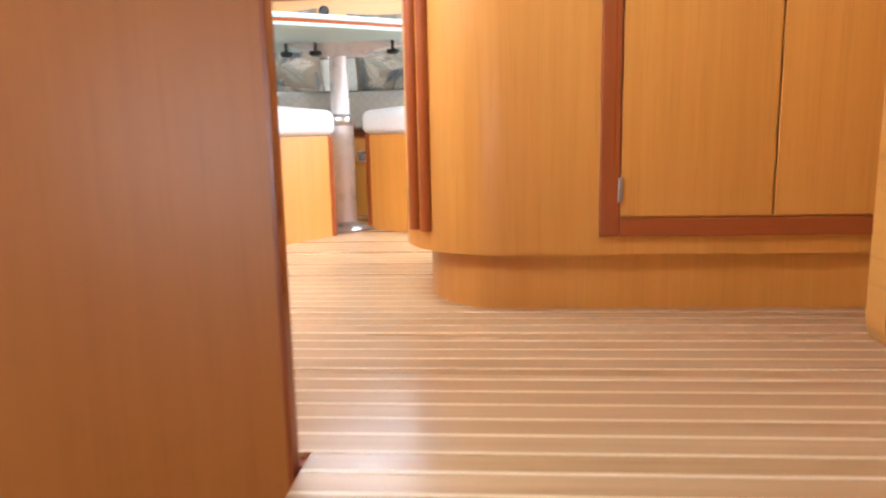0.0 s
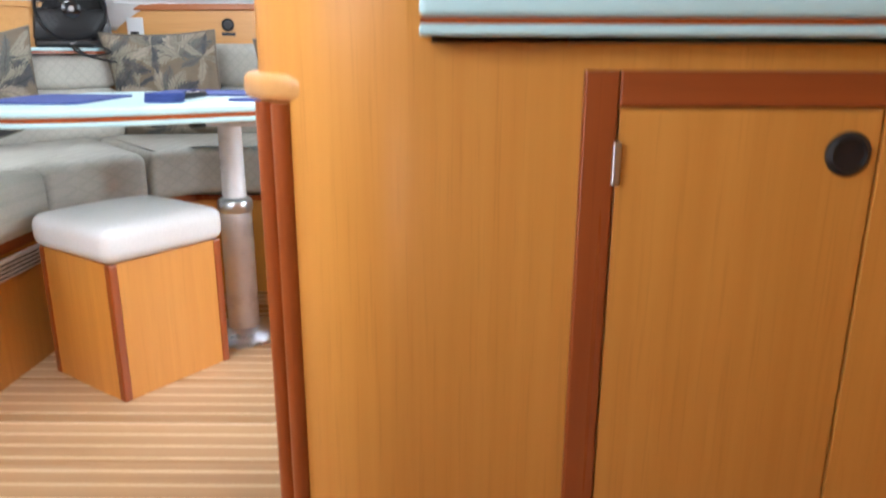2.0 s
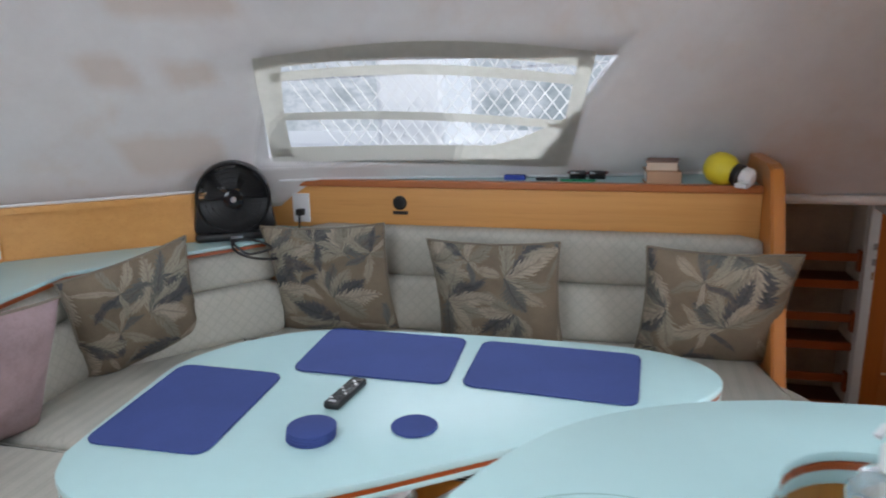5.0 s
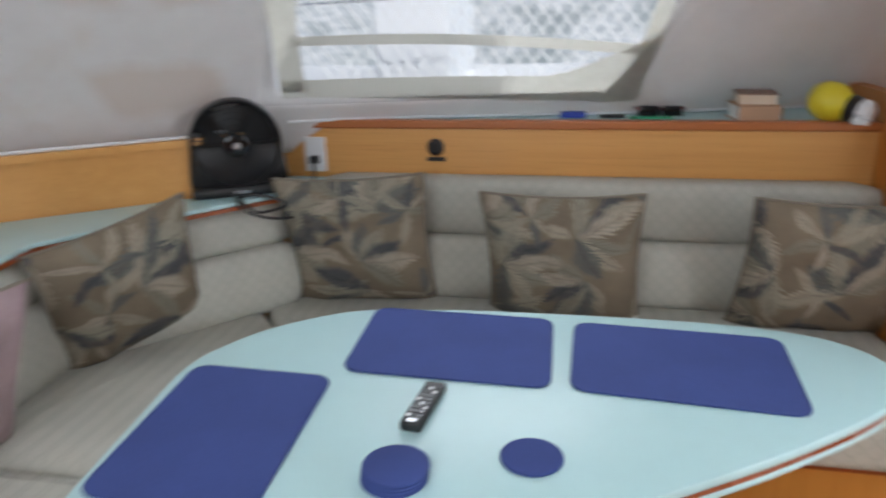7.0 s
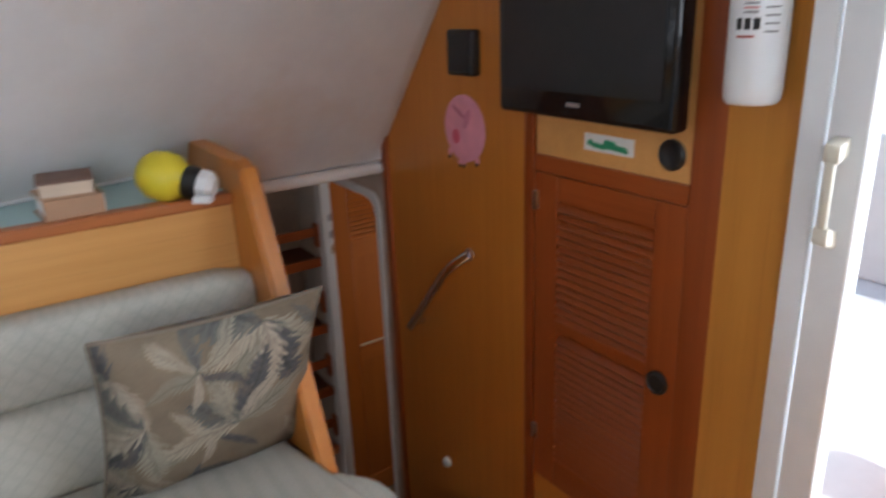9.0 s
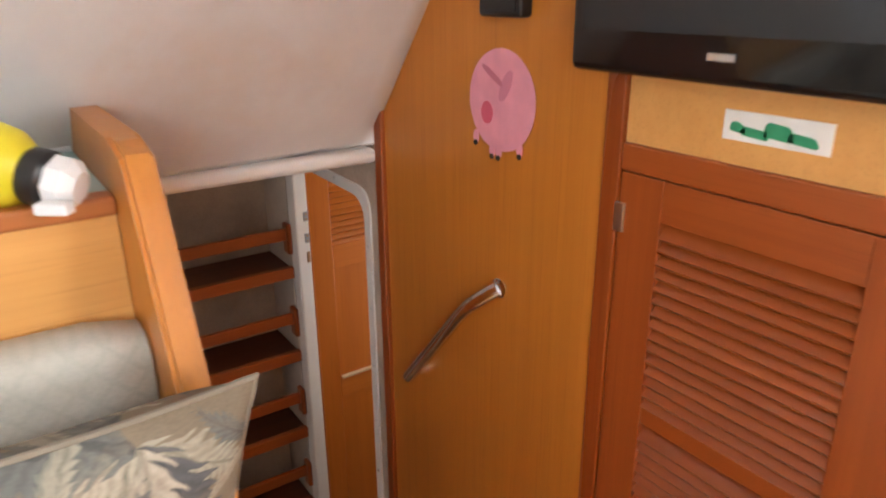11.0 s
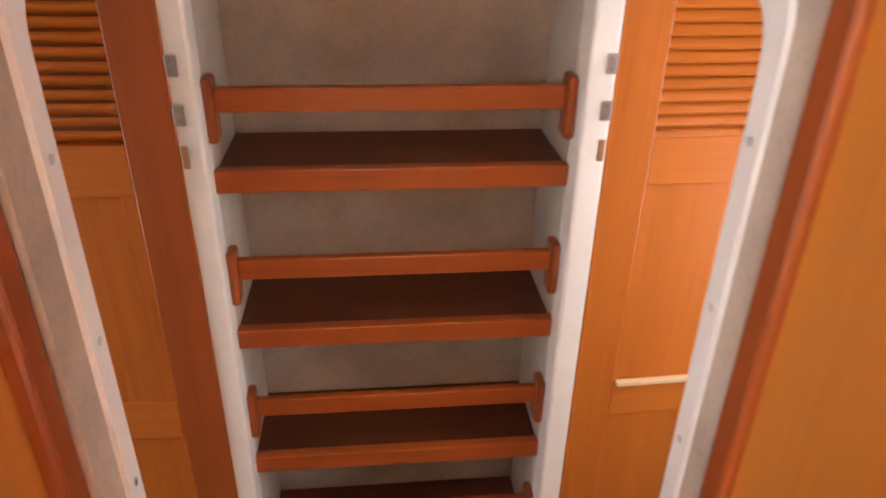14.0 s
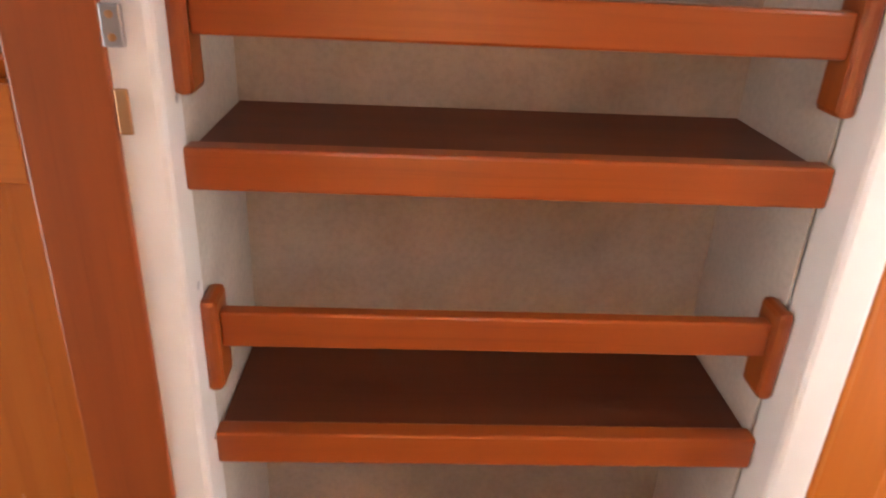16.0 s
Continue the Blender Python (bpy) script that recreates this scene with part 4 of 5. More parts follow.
def leaf_cloth(name, seed, ground, count=66):
    """Taupe cloth printed with sprays of veined leaves, in the pillow's own x and z."""
    rnd = random.Random(seed)
    m, n, l, b = material(name, 0.9, 0, 0.2)
    mp = mapped(n, l, (1, 1, 1), vary=False)
    nz = noise_tex(n, l, mp, 9, 3)
    sub = n.new("ShaderNodeVectorMath")
    sub.operation = "MULTIPLY_ADD"
    l.new(nz.outputs["Color"], sub.inputs[0])
    sub.inputs[1].default_value = (0.06, 0.06, 0.06)
    l.new(mp.outputs[0], sub.inputs[2])
    fine = noise_tex(n, l, mp, 300, 2)
    out = ramp(n, l, nz.outputs[0], [(0.3, tuple(v * 0.85 for v in ground)), (0.7, tuple(v * 1.12 for v in ground))]).outputs[0]
    tones = [(0.4, 0.355, 0.275), (0.15, 0.155, 0.145), (0.35, 0.325, 0.255), (0.1, 0.105, 0.11), (0.44, 0.385, 0.305), (0.28, 0.26, 0.205)]
    thin = ramp(n, l, noise_tex(n, l, mp, 26, 4, 0.7).outputs[0], [(0.28, (0.4, 0.4, 0.4)), (0.52, (0.97, 0.97, 0.97))])
    for k in range(count):
        spray, blade = divmod(k, 6)
        if blade == 0:
            cell = (spray * 5) % 12
            hx, hz = (cell % 4 - 1.5) * 0.12 + rnd.uniform(-0.04, 0.04), (cell // 4 - 1) * 0.15 + rnd.uniform(-0.04, 0.04)
            ha, fan = rnd.uniform(0, 360), spray % 2
        place, leaf = n.new("ShaderNodeMapping"), n.new("ShaderNodeGroup")
        place.vector_type, leaf.node_tree = "TEXTURE", LEAF_PRINT
        place.inputs["Location"].default_value = (hx + 0.03, 0, hz + 0.03)
        place.inputs["Rotation"].default_value = (0, radians(ha + (blade * 60 if fan else blade * 31) + rnd.uniform(-9, 9)), 0)
        place.inputs["Scale"].default_value = (rnd.uniform(0.08, 0.13), 1, rnd.uniform(0.009, 0.016)) if fan else (rnd.uniform(0.12, 0.19), 1, rnd.uniform(0.02, 0.036))
        tone = tones[(k + spray) % len(tones)]
        leaf.inputs["Tone"].default_value, leaf.inputs["Dark"].default_value = (*tone, 1), (*(q * 0.6 for q in tone), 1)
        l.new(sub.outputs[0], place.inputs[0])
        l.new(place.outputs[0], leaf.inputs["Place"])
        l.new(thin.outputs[0], leaf.inputs["Worn"])
        l.new(out, leaf.inputs["Under"])
        out = leaf.outputs[0]
    fleck = ramp(n, l, fine.outputs[0], [(0.3, (0.8, 0.8, 0.8)), (0.65, (1, 1, 1))])
    out = mix(n, l, 0.8, out, fleck.outputs[0], "MULTIPLY").outputs[2]
    l.new(out, b.inputs["Base Color"])
    bump(n, l, b, fine.outputs[0], 0.3, 0.001)
    return m


def pillow(m, mat, label, w=0.42, h=0.42, t=0.13, seed=1):
    """A stuffed square pillow standing in its own x and z, its front towards -y."""
    bm = bmesh.new()
    k = 26
    sides = []
    for sign in (-1, 1):
        g = []
        for j in range(k + 1):
            row = []
            for i in range(k + 1):
                u, v = 2 * i / k - 1, 2 * j / k - 1
                px = u * (1 - 0.07 * (1 - v * v)) * w / 2
                pz = v * (1 - 0.07 * (1 - u * u)) * h / 2
                th = t / 2 * (max(0, (1 - u**4) * (1 - v**4))) ** 0.55
                th += (0.016 * noise.noise((u * 2.6 + seed * 7, v * 2.6, sign)) + 0.007 * noise.noise((u * 7 + v * 3 + seed, v * 5 - u * 4, sign))) * (1 - max(abs(u), abs(v)))
                if i in (0, k) or j in (0, k):
                    row.append(sides[0][j][i] if sides else bm.verts.new((px, 0, pz)))
                else:
                    row.append(bm.verts.new((px, sign * th, pz)))
            g.append(row)
        sides.append(g)
    for g in sides:
        for j in range(k):
            for i in range(k):
                bm.faces.new((g[j][i], g[j][i + 1], g[j + 1][i + 1], g[j + 1][i]))
    ob = thing("pillow", (0, 0, 0), label, "pillow", "scatter pillows")
    ob.matrix_basis = m
    part("cover", bm, mat, ob, smooth=True)
    rim = []
    for i in range(0, 4 * k, 1):
        q, r2 = divmod(i, k)
        e = 2 * r2 / k - 1
        u, v = ((e, -1), (1, e), (-e, 1), (-1, -e))[q]
        rim.append((u * (1 - 0.07 * (1 - v * v)) * w / 2, 0, v * (1 - 0.07 * (1 - u * u)) * h / 2))
    part("piping", tube(rim + rim[:1], 0.004, 6), plain("pillow_piping", (0.2, 0.17, 0.13), 0.9), ob, smooth=True)
    return ob


TAUPE = (0.21, 0.168, 0.12)
PL = "taupe pillow printed with pale palm leaves on the settee"
pillow(pose(0.54, 4.385, 0.738, 15, -2, 5), leaf_cloth("leaf_print_a", 3, TAUPE), PL, 0.43, 0.43)
pillow(pose(1.127, 4.355, 0.715, 17, -1, -2), leaf_cloth("leaf_print_b", 11, TAUPE, 60), PL, 0.42, 0.43)
pillow(pose(1.788, 4.35, 0.722, 18, 2, 3), leaf_cloth("leaf_print_c", 24, TAUPE), PL, 0.43, 0.41)
pillow(pose(0.068, 3.968, 0.735, 17, -11, 56), leaf_cloth("leaf_print_d", 31, TAUPE), PL, 0.385, 0.39, 0.11)
pillow(pose(0.04, 3.42, 0.73, 18, 5, 80), fabric("mauve_knit", (0.33, 0.24, 0.25), 120, 0, 0.3), "mauve grey knitted pillow on the settee", 0.38, 0.38)

# ---- table and what lies on it ----
tbl = thing("table", (1.05, 3.55, 0), "pale teal laminate table on a white pedestal", "table")
TAB = curve_pts([(0.504, 3.18, 0), (0.478, 3.4, 0), (0.463, 3.59, 0), (0.5, 3.7, 0), (0.566, 3.79, 0), (0.7, 3.885, 0), (0.9, 3.92, 0), (1.15, 3.932, 0), (1.42, 3.93, 0), (1.59, 3.907, 0), (1.69, 3.855, 0), (1.735, 3.77, 0), (1.715, 3.69, 0), (1.63, 3.595, 0), (1.468, 3.467, 0), (1.304, 3.355, 0), (1.07, 3.188, 0), (0.898, 3.082, 0), (0.75, 3.03, 0), (0.63, 3.055, 0), (0.55, 3.105, 0), (0.504, 3.18, 0)], 5)[:-1]
TAB = [(p.x, p.y) for p in TAB]


def shrunk(poly, d):
    c = Vector((1.05, 3.55))
    return [tuple(Vector(p) + (c - Vector(p)).normalized() * d) for p in poly]


part("top", prism(TAB, 0.728, 0.745, 0.004), TEAL, tbl, world_space=True, smooth=True)
part("edge_inlay", prism(shrunk(TAB, 0.003), 0.718, 0.728), TRIM_X, tbl, "mahogany edge inlay", world_space=True)
part("edge_lower", prism(shrunk(TAB, 0.002), 0.706, 0.718, 0.003), TEAL, tbl, world_space=True, smooth=True)
part("leg", lathe([(0.048, 0.02), (0.048, 0.4), (0.046, 0.405), (0.036, 0.43), (0.034, 0.66)], 28, Matrix.Translation((1.0, 3.635, 0))), POLE, tbl, world_space=True, smooth=True)
part("collar", lathe([(0.05, 0.4), (0.052, 0.405), (0.052, 0.43), (0.046, 0.44), (0.037, 0.445)], 28, Matrix.Translation((1.0, 3.635, 0))), STEEL, tbl, "steel collar", world_space=True, smooth=True)
part("foot_flange", lathe([(0.13, 0.0), (0.13, 0.006), (0.12, 0.012), (0.07, 0.018), (0.05, 0.03)], 36, Matrix.Translation((1.0, 3.635, 0))), STEEL, tbl, "steel floor flange", world_space=True, smooth=True)
bk = prism(rounded([(0.8, 3.585), (1.28, 3.585), (1.28, 3.69), (0.8, 3.69)], 0.03), 0.66, 0.706, 0.0)
for v in bk.verts:
    if v.co.z < 0.68:
        v.co.x = 1.0 + (v.co.x - 1.0) * 0.35
part("mount", bk, POLE, tbl, "white cast mount", world_space=True)
for x in (0.82, 0.93, 1.22):
    part("clamp_knob", lathe([(0.006, 0.0), (0.006, 0.03), (0.022, 0.032), (0.024, 0.045), (0.01, 0.05)], 12, Matrix.Translation((x, 3.57, 0.706)) @ Matrix.Rotation(radians(180), 4, "X")), BLACK, tbl, world_space=True, smooth=True)


def mat_on_table(pts, label):
    line = rounded(pts, 0.035, 6)
    c = sum((Vector(p) for p in pts), Vector((0, 0))) / 4
    ob = thing("placemat", (c.x, c.y, 0.745), label, "placemat", "placemats")
    part("weave", prism(line, 0.7455, 0.7488), BLUE, ob, world_space=True)
    rim = [(c.x + (x - c.x) * 0.994, c.y + (y - c.y) * 0.994, 0.748) for x, y in line]
    part("hem", tube(rim + rim[:1], 0.0022, 6), BLUE, ob, world_space=True, smooth=True)


ML = "dark blue woven placemat with rounded corners on the table"
mat_on_table([(0.513, 3.215), (0.772, 3.22), (0.753, 3.586), (0.483, 3.592)], ML)
mat_on_table([(0.758, 3.614), (1.138, 3.606), (1.128, 3.89), (0.744, 3.9)], ML)
mat_on_table([(1.17, 3.608), (1.55, 3.578), (1.564, 3.862), (1.172, 3.884)], ML)
co = thing("coaster_stack", (0.937, 3.328, 0.745), "stack of blue round woven coasters", "coaster", "coasters")
for k in range(4):
    part("coaster", lathe([(0.046, 0.7455 + 0.006 * k), (0.048, 0.747 + 0.006 * k), (0.048, 0.75 + 0.006 * k), (0.046, 0.7513 + 0.006 * k)], 36, Matrix.Translation((0.937 + 0.001 * k, 3.328, 0))), BLUE, co, world_space=True, smooth=True)
whole("coaster", lathe([(0.044, 0.7455), (0.046, 0.747), (0.046, 0.7495), (0.044, 0.751)], 36, Matrix.Translation((1.122, 3.405, 0))), BLUE, "single blue round woven coaster on the table", "coaster", "coasters")
rm = thing("remote_control", (0.938, 3.508, 0.7455), "black remote control on the table", "remote", rz=-6)
part("case", B(-0.018, 0.018, -0.068, 0.068, 0, 0.017, bev=0.005, seg=3), BLACK, rm, smooth=True)
for j in range(8):
    for i in range(3):
        part("button", lathe([(0.0035, 0.016), (0.0035, 0.0182)], 8, Matrix.Translation((-0.01 + 0.01 * i, -0.045 + 0.0125 * j, 0))), WHITE_PLASTIC if (i + j) % 4 == 0 else SCREEN, rm)
part("logo_bar", B(-0.008, 0.008, -0.062, -0.055, 0.0165, 0.0175), STEEL, rm)

# ---- stools ----


def stool(cx, cy, rz):
    ob = thing("stool", (cx, cy, 0), "box stool of cherry veneer with a padded cream seat", "stool", "box stools by the table", rz=rz)
    w = 0.163
    for sx, sy in ((1, 0), (-1, 0), (0, 1), (0, -1)):
        if sx:
            part("panel", B(min(sx * w, sx * (w - 0.015)), max(sx * w, sx * (w - 0.015)), -w + 0.02, w - 0.02, 0.001, 0.365), VENEER, ob)
        else:
            part("panel", B(-w + 0.02, w - 0.02, min(sy * w, sy * (w - 0.015)), max(sy * w, sy * (w - 0.015)), 0.001, 0.365), VENEER, ob)
    for sx in (1, -1):
        for sy in (1, -1):
            x0, x1 = sorted((sx * (w - 0.02), sx * (w + 0.003)))
            y0, y1 = sorted((sy * (w - 0.02), sy * (w + 0.003)))
            part("corner_post", B(x0, x1, y0, y1, 0, 0.365, bev=0.004), TRIM_Z, ob)
    bm = B(-0.178, 0.178, -0.178, 0.178, 0.365, 0.455, bev=0.03, seg=4)
    bmesh.ops.subdivide_edges(bm, edges=[e for e in bm.edges if e.calc_length() > 0.2], cuts=7, use_grid_fill=True)
    for v in bm.verts:
        q = max(0, 1 - (v.co.x / 0.178) ** 2) * max(0, 1 - (v.co.y / 0.178) ** 2)
        if v.co.z > 0.42:
            v.co.z += 0.018 * q
    part("seat", bm, STOOLCLOTH, ob, "padded cream vinyl seat", smooth=True)
    return ob


stool(0.783, 3.387, 56)
stool(1.326, 3.649, 56)

# ---- fan on the side shelf ----
fan = thing("fan", (0.2, 4.365, 0.884), "black desk fan standing on the teal shelf", "fan", rz=30)
part("base", B(-0.135, 0.135, -0.07, 0.05, 0, 0.03, bev=0.012, seg=3), BLACK, fan, smooth=True)
bmy = bmesh.new()
box(bmy, -0.138, 0.138, -0.04, 0.045, 0.02, 0.145, bev=0.02)
for v in bmy.verts:
    v.co.x *= 1.0 - 0.9 * max(0.0, v.co.z - 0.04)
part("stand", bmy, BLACK, fan, smooth=True)
R90 = Matrix.Rotation(radians(90), 4, "X")
C = Matrix.Translation((0, 0, 0.142))
part("housing", lathe([(0.121, -0.05), (0.126, -0.045), (0.128, 0.0), (0.126, 0.045), (0.121, 0.05), (0.115, 0.045), (0.113, -0.02), (0.05, -0.048)], 48, C @ R90, caps=False), BLACK, fan, smooth=True)
part("rear", lathe([(0.116, -0.03), (0.116, -0.026)], 40, C @ R90), BLACK, fan)
gl = bmesh.new()
for rr in (0.04, 0.058, 0.076, 0.094, 0.11):
    ringpts = [C @ R90 @ Vector((rr * math.cos(2 * math.pi * k / 40), rr * math.sin(2 * math.pi * k / 40), 0.05)) for k in range(41)]
    tube(ringpts, 0.0012, 5, gl)
for k in range(36):
    a = 2 * math.pi * k / 36
    tube([C @ R90 @ Vector((0.03 * math.cos(a), 0.03 * math.sin(a), 0.052)), C @ R90 @ Vector((0.116 * math.cos(a + 0.35), 0.116 * math.sin(a + 0.35), 0.048))], 0.0013, 4, gl)
part("grille", gl, BLACK, fan)
part("hub", lathe([(0.033, 0.044), (0.033, 0.055), (0.02, 0.058)], 28, C @ R90), BLACK_GLOSS, fan, smooth=True)
part("emblem", lathe([(0.01, 0.057), (0.01, 0.0595)], 16, C @ R90), STEEL, fan)
for k in range(5):
    bl = bmesh.new()
    a0 = 2 * math.pi * k / 5
    p = [[bl.verts.new(C @ R90 @ Vector((r2 * math.cos(a0 + da), r2 * math.sin(a0 + da), 0.012 + hz))) for r2 in (0.03, 0.06, 0.085, 0.106)] for da, hz in ((0.0, 0.0), (0.45, 0.008), (0.9, 0.02))]
    for q, w2 in zip(p, p[1:]):
        for i in range(3):
            bl.faces.new((q[i], q[i + 1], w2[i + 1], w2[i]))
    bmesh.ops.solidify(bl, geom=bl.faces[:], thickness=0.002)
    part("blade", bl, BLACK, fan, smooth=True)
part("emblem_bar", B(-0.02, 0.02, -0.072, -0.069, 0.01, 0.018), STEEL, fan)
part("cord", tube(curve_pts([(0.22, 4.29, 0.893), (0.245, 4.255, 0.892), (0.275, 4.235, 0.88), (0.31, 4.25, 0.855), (0.37, 4.29, 0.87), (0.3, 4.28, 0.897), (0.25, 4.25, 0.892), (0.29, 4.215, 0.865), (0.36, 4.25, 0.84), (0.4, 4.36, 0.83), (0.37, 4.5, 0.87), (0.352, 4.558, 0.94)], 6), 0.0042, 8), BLACK, fan, "black power cord", world_space=True, smooth=True)

# ---- shelf things behind the settee ----
bks = thing("book", (1.637, 4.66, 1.056), "thick tan paperback lying on the teal shelf", "book", "books on the shelf", rz=4)
part("pages", B(-0.05, 0.05, -0.06, 0.07, 0.003, 0.042), PAPER, bks)
part("cover", B(-0.056, 0.055, -0.064, 0.0705, 0, 0.003), CARD, bks)
part("cover", B(-0.056, 0.055, -0.064, 0.0705, 0.042, 0.045), CARD, bks)
part("spine", B(-0.056, 0.055, -0.066, -0.0605, 0, 0.045, bev=0.002), CARD, bks)
bk2 = thing("book", (1.636, 4.66, 1.1015), "pale worn book on top of another book", "book", "books on the shelf", rz=-5)
part("pages", B(-0.046, 0.05, -0.055, 0.065, 0.003, 0.028), plain("aged_paper", (0.62, 0.5, 0.38), 0.8), bk2)
part("cover", B(-0.05, 0.054, -0.058, 0.068, 0, 0.003), CARD, bk2)
part("cover", B(-0.05, 0.054, -0.058, 0.068, 0.028, 0.031), plain("dark_cover", (0.2, 0.11, 0.08), 0.6), bk2)
fl = thing("float_lamp", (1.82, 4.62, 1.056), "yellow plastic float lamp with a black and white neck", "lamp", rz=-38)
TY = Matrix.Translation((0, 0, 0.054)) @ Matrix.Rotation(radians(104), 4, "Y")
part("body", lathe([(0.012, -0.052), (0.035, -0.046), (0.05, -0.025), (0.054, 0.0), (0.05, 0.025), (0.038, 0.042), (0.03, 0.05)], 32, TY), YELLOW, fl, smooth=True)
part("neck", lathe([(0.033, 0.048), (0.036, 0.052), (0.036, 0.072), (0.03, 0.078)], 24, TY), BLACK, fl, smooth=True)
part("cap", lathe([(0.03, 0.076), (0.034, 0.08), (0.034, 0.1), (0.02, 0.112)], 8, TY), WHITE_PLASTIC, fl)
part("tab", B(0.075, 0.115, -0.05, -0.028, 0.005, 0.02, bev=0.003), WHITE_PLASTIC, fl)
whole("lighter_pack", B(1.1, 1.175, 4.665, 4.695, 1.0565, 1.074, bev=0.003), plain("blue_card", (0.02, 0.05, 0.35), 0.5), "small blue box on the teal shelf", "box")
whole("pocket_knife", prism(rounded([(1.215, 4.66), (1.29, 4.668), (1.288, 4.69), (1.213, 4.684)], 0.01), 1.0565, 1.066, 0.002), BLACK, "small dark penknife on the teal shelf", "knife", smooth=True)
sg = thing("sunglasses", (1.39, 4.72, 1.0565), "folded dark red and black sunglasses on the shelf", "sunglasses")
for dx in (-0.034, 0.034):
    part("lens", prism(rounded([(dx - 0.03, -0.008), (dx + 0.03, -0.008), (dx + 0.026, 0.008), (dx - 0.026, 0.008)], 0.006), 0.0, 0.03, 0.003), BLACK_GLOSS, sg, smooth=True)
part("temple", tube(curve_pts([(-0.066, 0.0, 0.022), (-0.06, 0.03, 0.02), (0.05, 0.035, 0.012)]), 0.004, 8), plain("maroon_plastic", (0.12, 0.012, 0.015), 0.3), sg, smooth=True)
part("temple", tube(curve_pts([(0.066, 0.0, 0.022), (0.06, 0.04, 0.02), (-0.05, 0.045, 0.012)]), 0.004, 8), plain("maroon_plastic", (0.12, 0.012, 0.015), 0.3), sg, smooth=True)
whole("pen", tube([(1.3, 4.655, 1.06), (1.42, 4.66, 1.06)], 0.0038, 8), GREEN, "green pen lying on the teal shelf", "pen", smooth=True)

# ---- galley things ----
sb = thing("soap_bottle", (1.752, 2.862, 0.9125), "clear pump bottle of hand gel with an orange spot", "bottle")
GLASS, gn, gll, gb = material("clear_plastic", 0.08)
gb.inputs["Transmission Weight"].default_value, gb.inputs["IOR"].default_value, gb.inputs["Base Color"].default_value = 0.85, 1.3, (0.85, 0.91, 0.93, 1)
bm = prism(rounded([(-0.04, -0.022), (0.04, -0.022), (0.04, 0.022), (-0.04, 0.022)], 0.02, 5), 0, 0.118, 0.006, 3)
part("body", bm, GLASS, sb, "clear bottle body", smooth=True)
part("shoulder", lathe([(0.036, 0.116), (0.03, 0.128), (0.017, 0.136), (0.015, 0.142)], 28), GLASS, sb, smooth=True)
part("label", B(-0.017, 0.017, -0.0236, -0.0226, 0.025, 0.1), plain("label_film", (0.62, 0.68, 0.72), 0.4), sb, "pale printed label")
part("spot", lathe([(0.011, 0), (0.011, 0.0006)], 24, Matrix.Translation((-0.002, -0.0238, 0.086)) @ R90), plain("orange_ink", (0.75, 0.1, 0.02), 0.5), sb, "orange spot")
for k, (x0, x1, z) in enumerate(((-0.012, 0.004, 0.066), (-0.012, 0.004, 0.058), (0.01, 0.02, 0.06), (-0.014, 0.012, 0.04), (-0.014, 0.01, 0.034))):
    part("print_bar", B(x0, x1, -0.0243, -0.0238, z, z + 0.004), RED if k == 2 else plain("grey_ink", (0.3, 0.33, 0.4), 0.5), sb)
part("collar", lathe([(0.0165, 0.138), (0.0165, 0.158), (0.013, 0.162)], 20), WHITE_PLASTIC, sb, smooth=True)
part("pump", lathe([(0.006, 0.16), (0.006, 0.172), (0.012, 0.174), (0.013, 0.184), (0.01, 0.19)], 20), WHITE_PLASTIC, sb, smooth=True)
part("nozzle", tube([(0, 0, 0.182), (-0.02, -0.012, 0.184), (-0.028, -0.017, 0.178)], [0.006, 0.005, 0.0035], 10), WHITE_PLASTIC, sb, smooth=True)

fc = thing("faucet", (1.84, 2.857, 0.9125), "chrome mixer tap with a pull-out spout", "faucet")
part("body", lathe([(0.028, 0), (0.028, 0.004), (0.024, 0.01), (0.022, 0.09), (0.022, 0.135), (0.024, 0.14), (0.024, 0.146)], 32), CHROME, fc, smooth=True)
part("cap", lathe([(0.0245, 0.149), (0.0245, 0.178), (0.02, 0.184)], 32), CHROME, fc, smooth=True)
bm = prism(rounded([(-0.022, -0.018), (0.05, -0.014), (0.1, -0.008), (0.1, 0.008), (0.05, 0.014), (-0.022, 0.018)], 0.006), 0.176, 0.188, 0.003)
bmesh.ops.transform(bm, matrix=Matrix.Rotation(radians(-20), 4, "Z"), verts=bm.verts)
part("lever", bm, CHROME, fc, smooth=True)
part("spout_root", tube([(0.005, -0.005, 0.064), (0.055, -0.05, 0.098)], 0.0185, 20), CHROME, fc, smooth=True)
part("spout_ring", tube([(0.055, -0.05, 0.098), (0.06, -0.0545, 0.1015)], 0.0175, 20), BLACK, fc)
part("spout", tube([(0.06, -0.0545, 0.1015), (0.1, -0.091, 0.13), (0.13, -0.118, 0.15)], [0.0165, 0.0155, 0.016], 20), CHROME, fc, smooth=True)
part("spray_head", tube(curve_pts([(0.12, -0.109, 0.143), (0.145, -0.131, 0.16), (0.163, -0.147, 0.158), (0.17, -0.153, 0.138), (0.171, -0.154, 0.112)], 5), [0.016] * 5 + [0.02] * 5 + [0.0225] * 11, 22), CHROME, fc, smooth=True)
vk = thing("valve_knob", (2.3, 2.925, 0.912), "small chrome deck valve with a black lever", "valve")
part("flange", lathe([(0.034, 0), (0.034, 0.005), (0.024, 0.012), (0.016, 0.02)], 24), CHROME, vk, smooth=True)
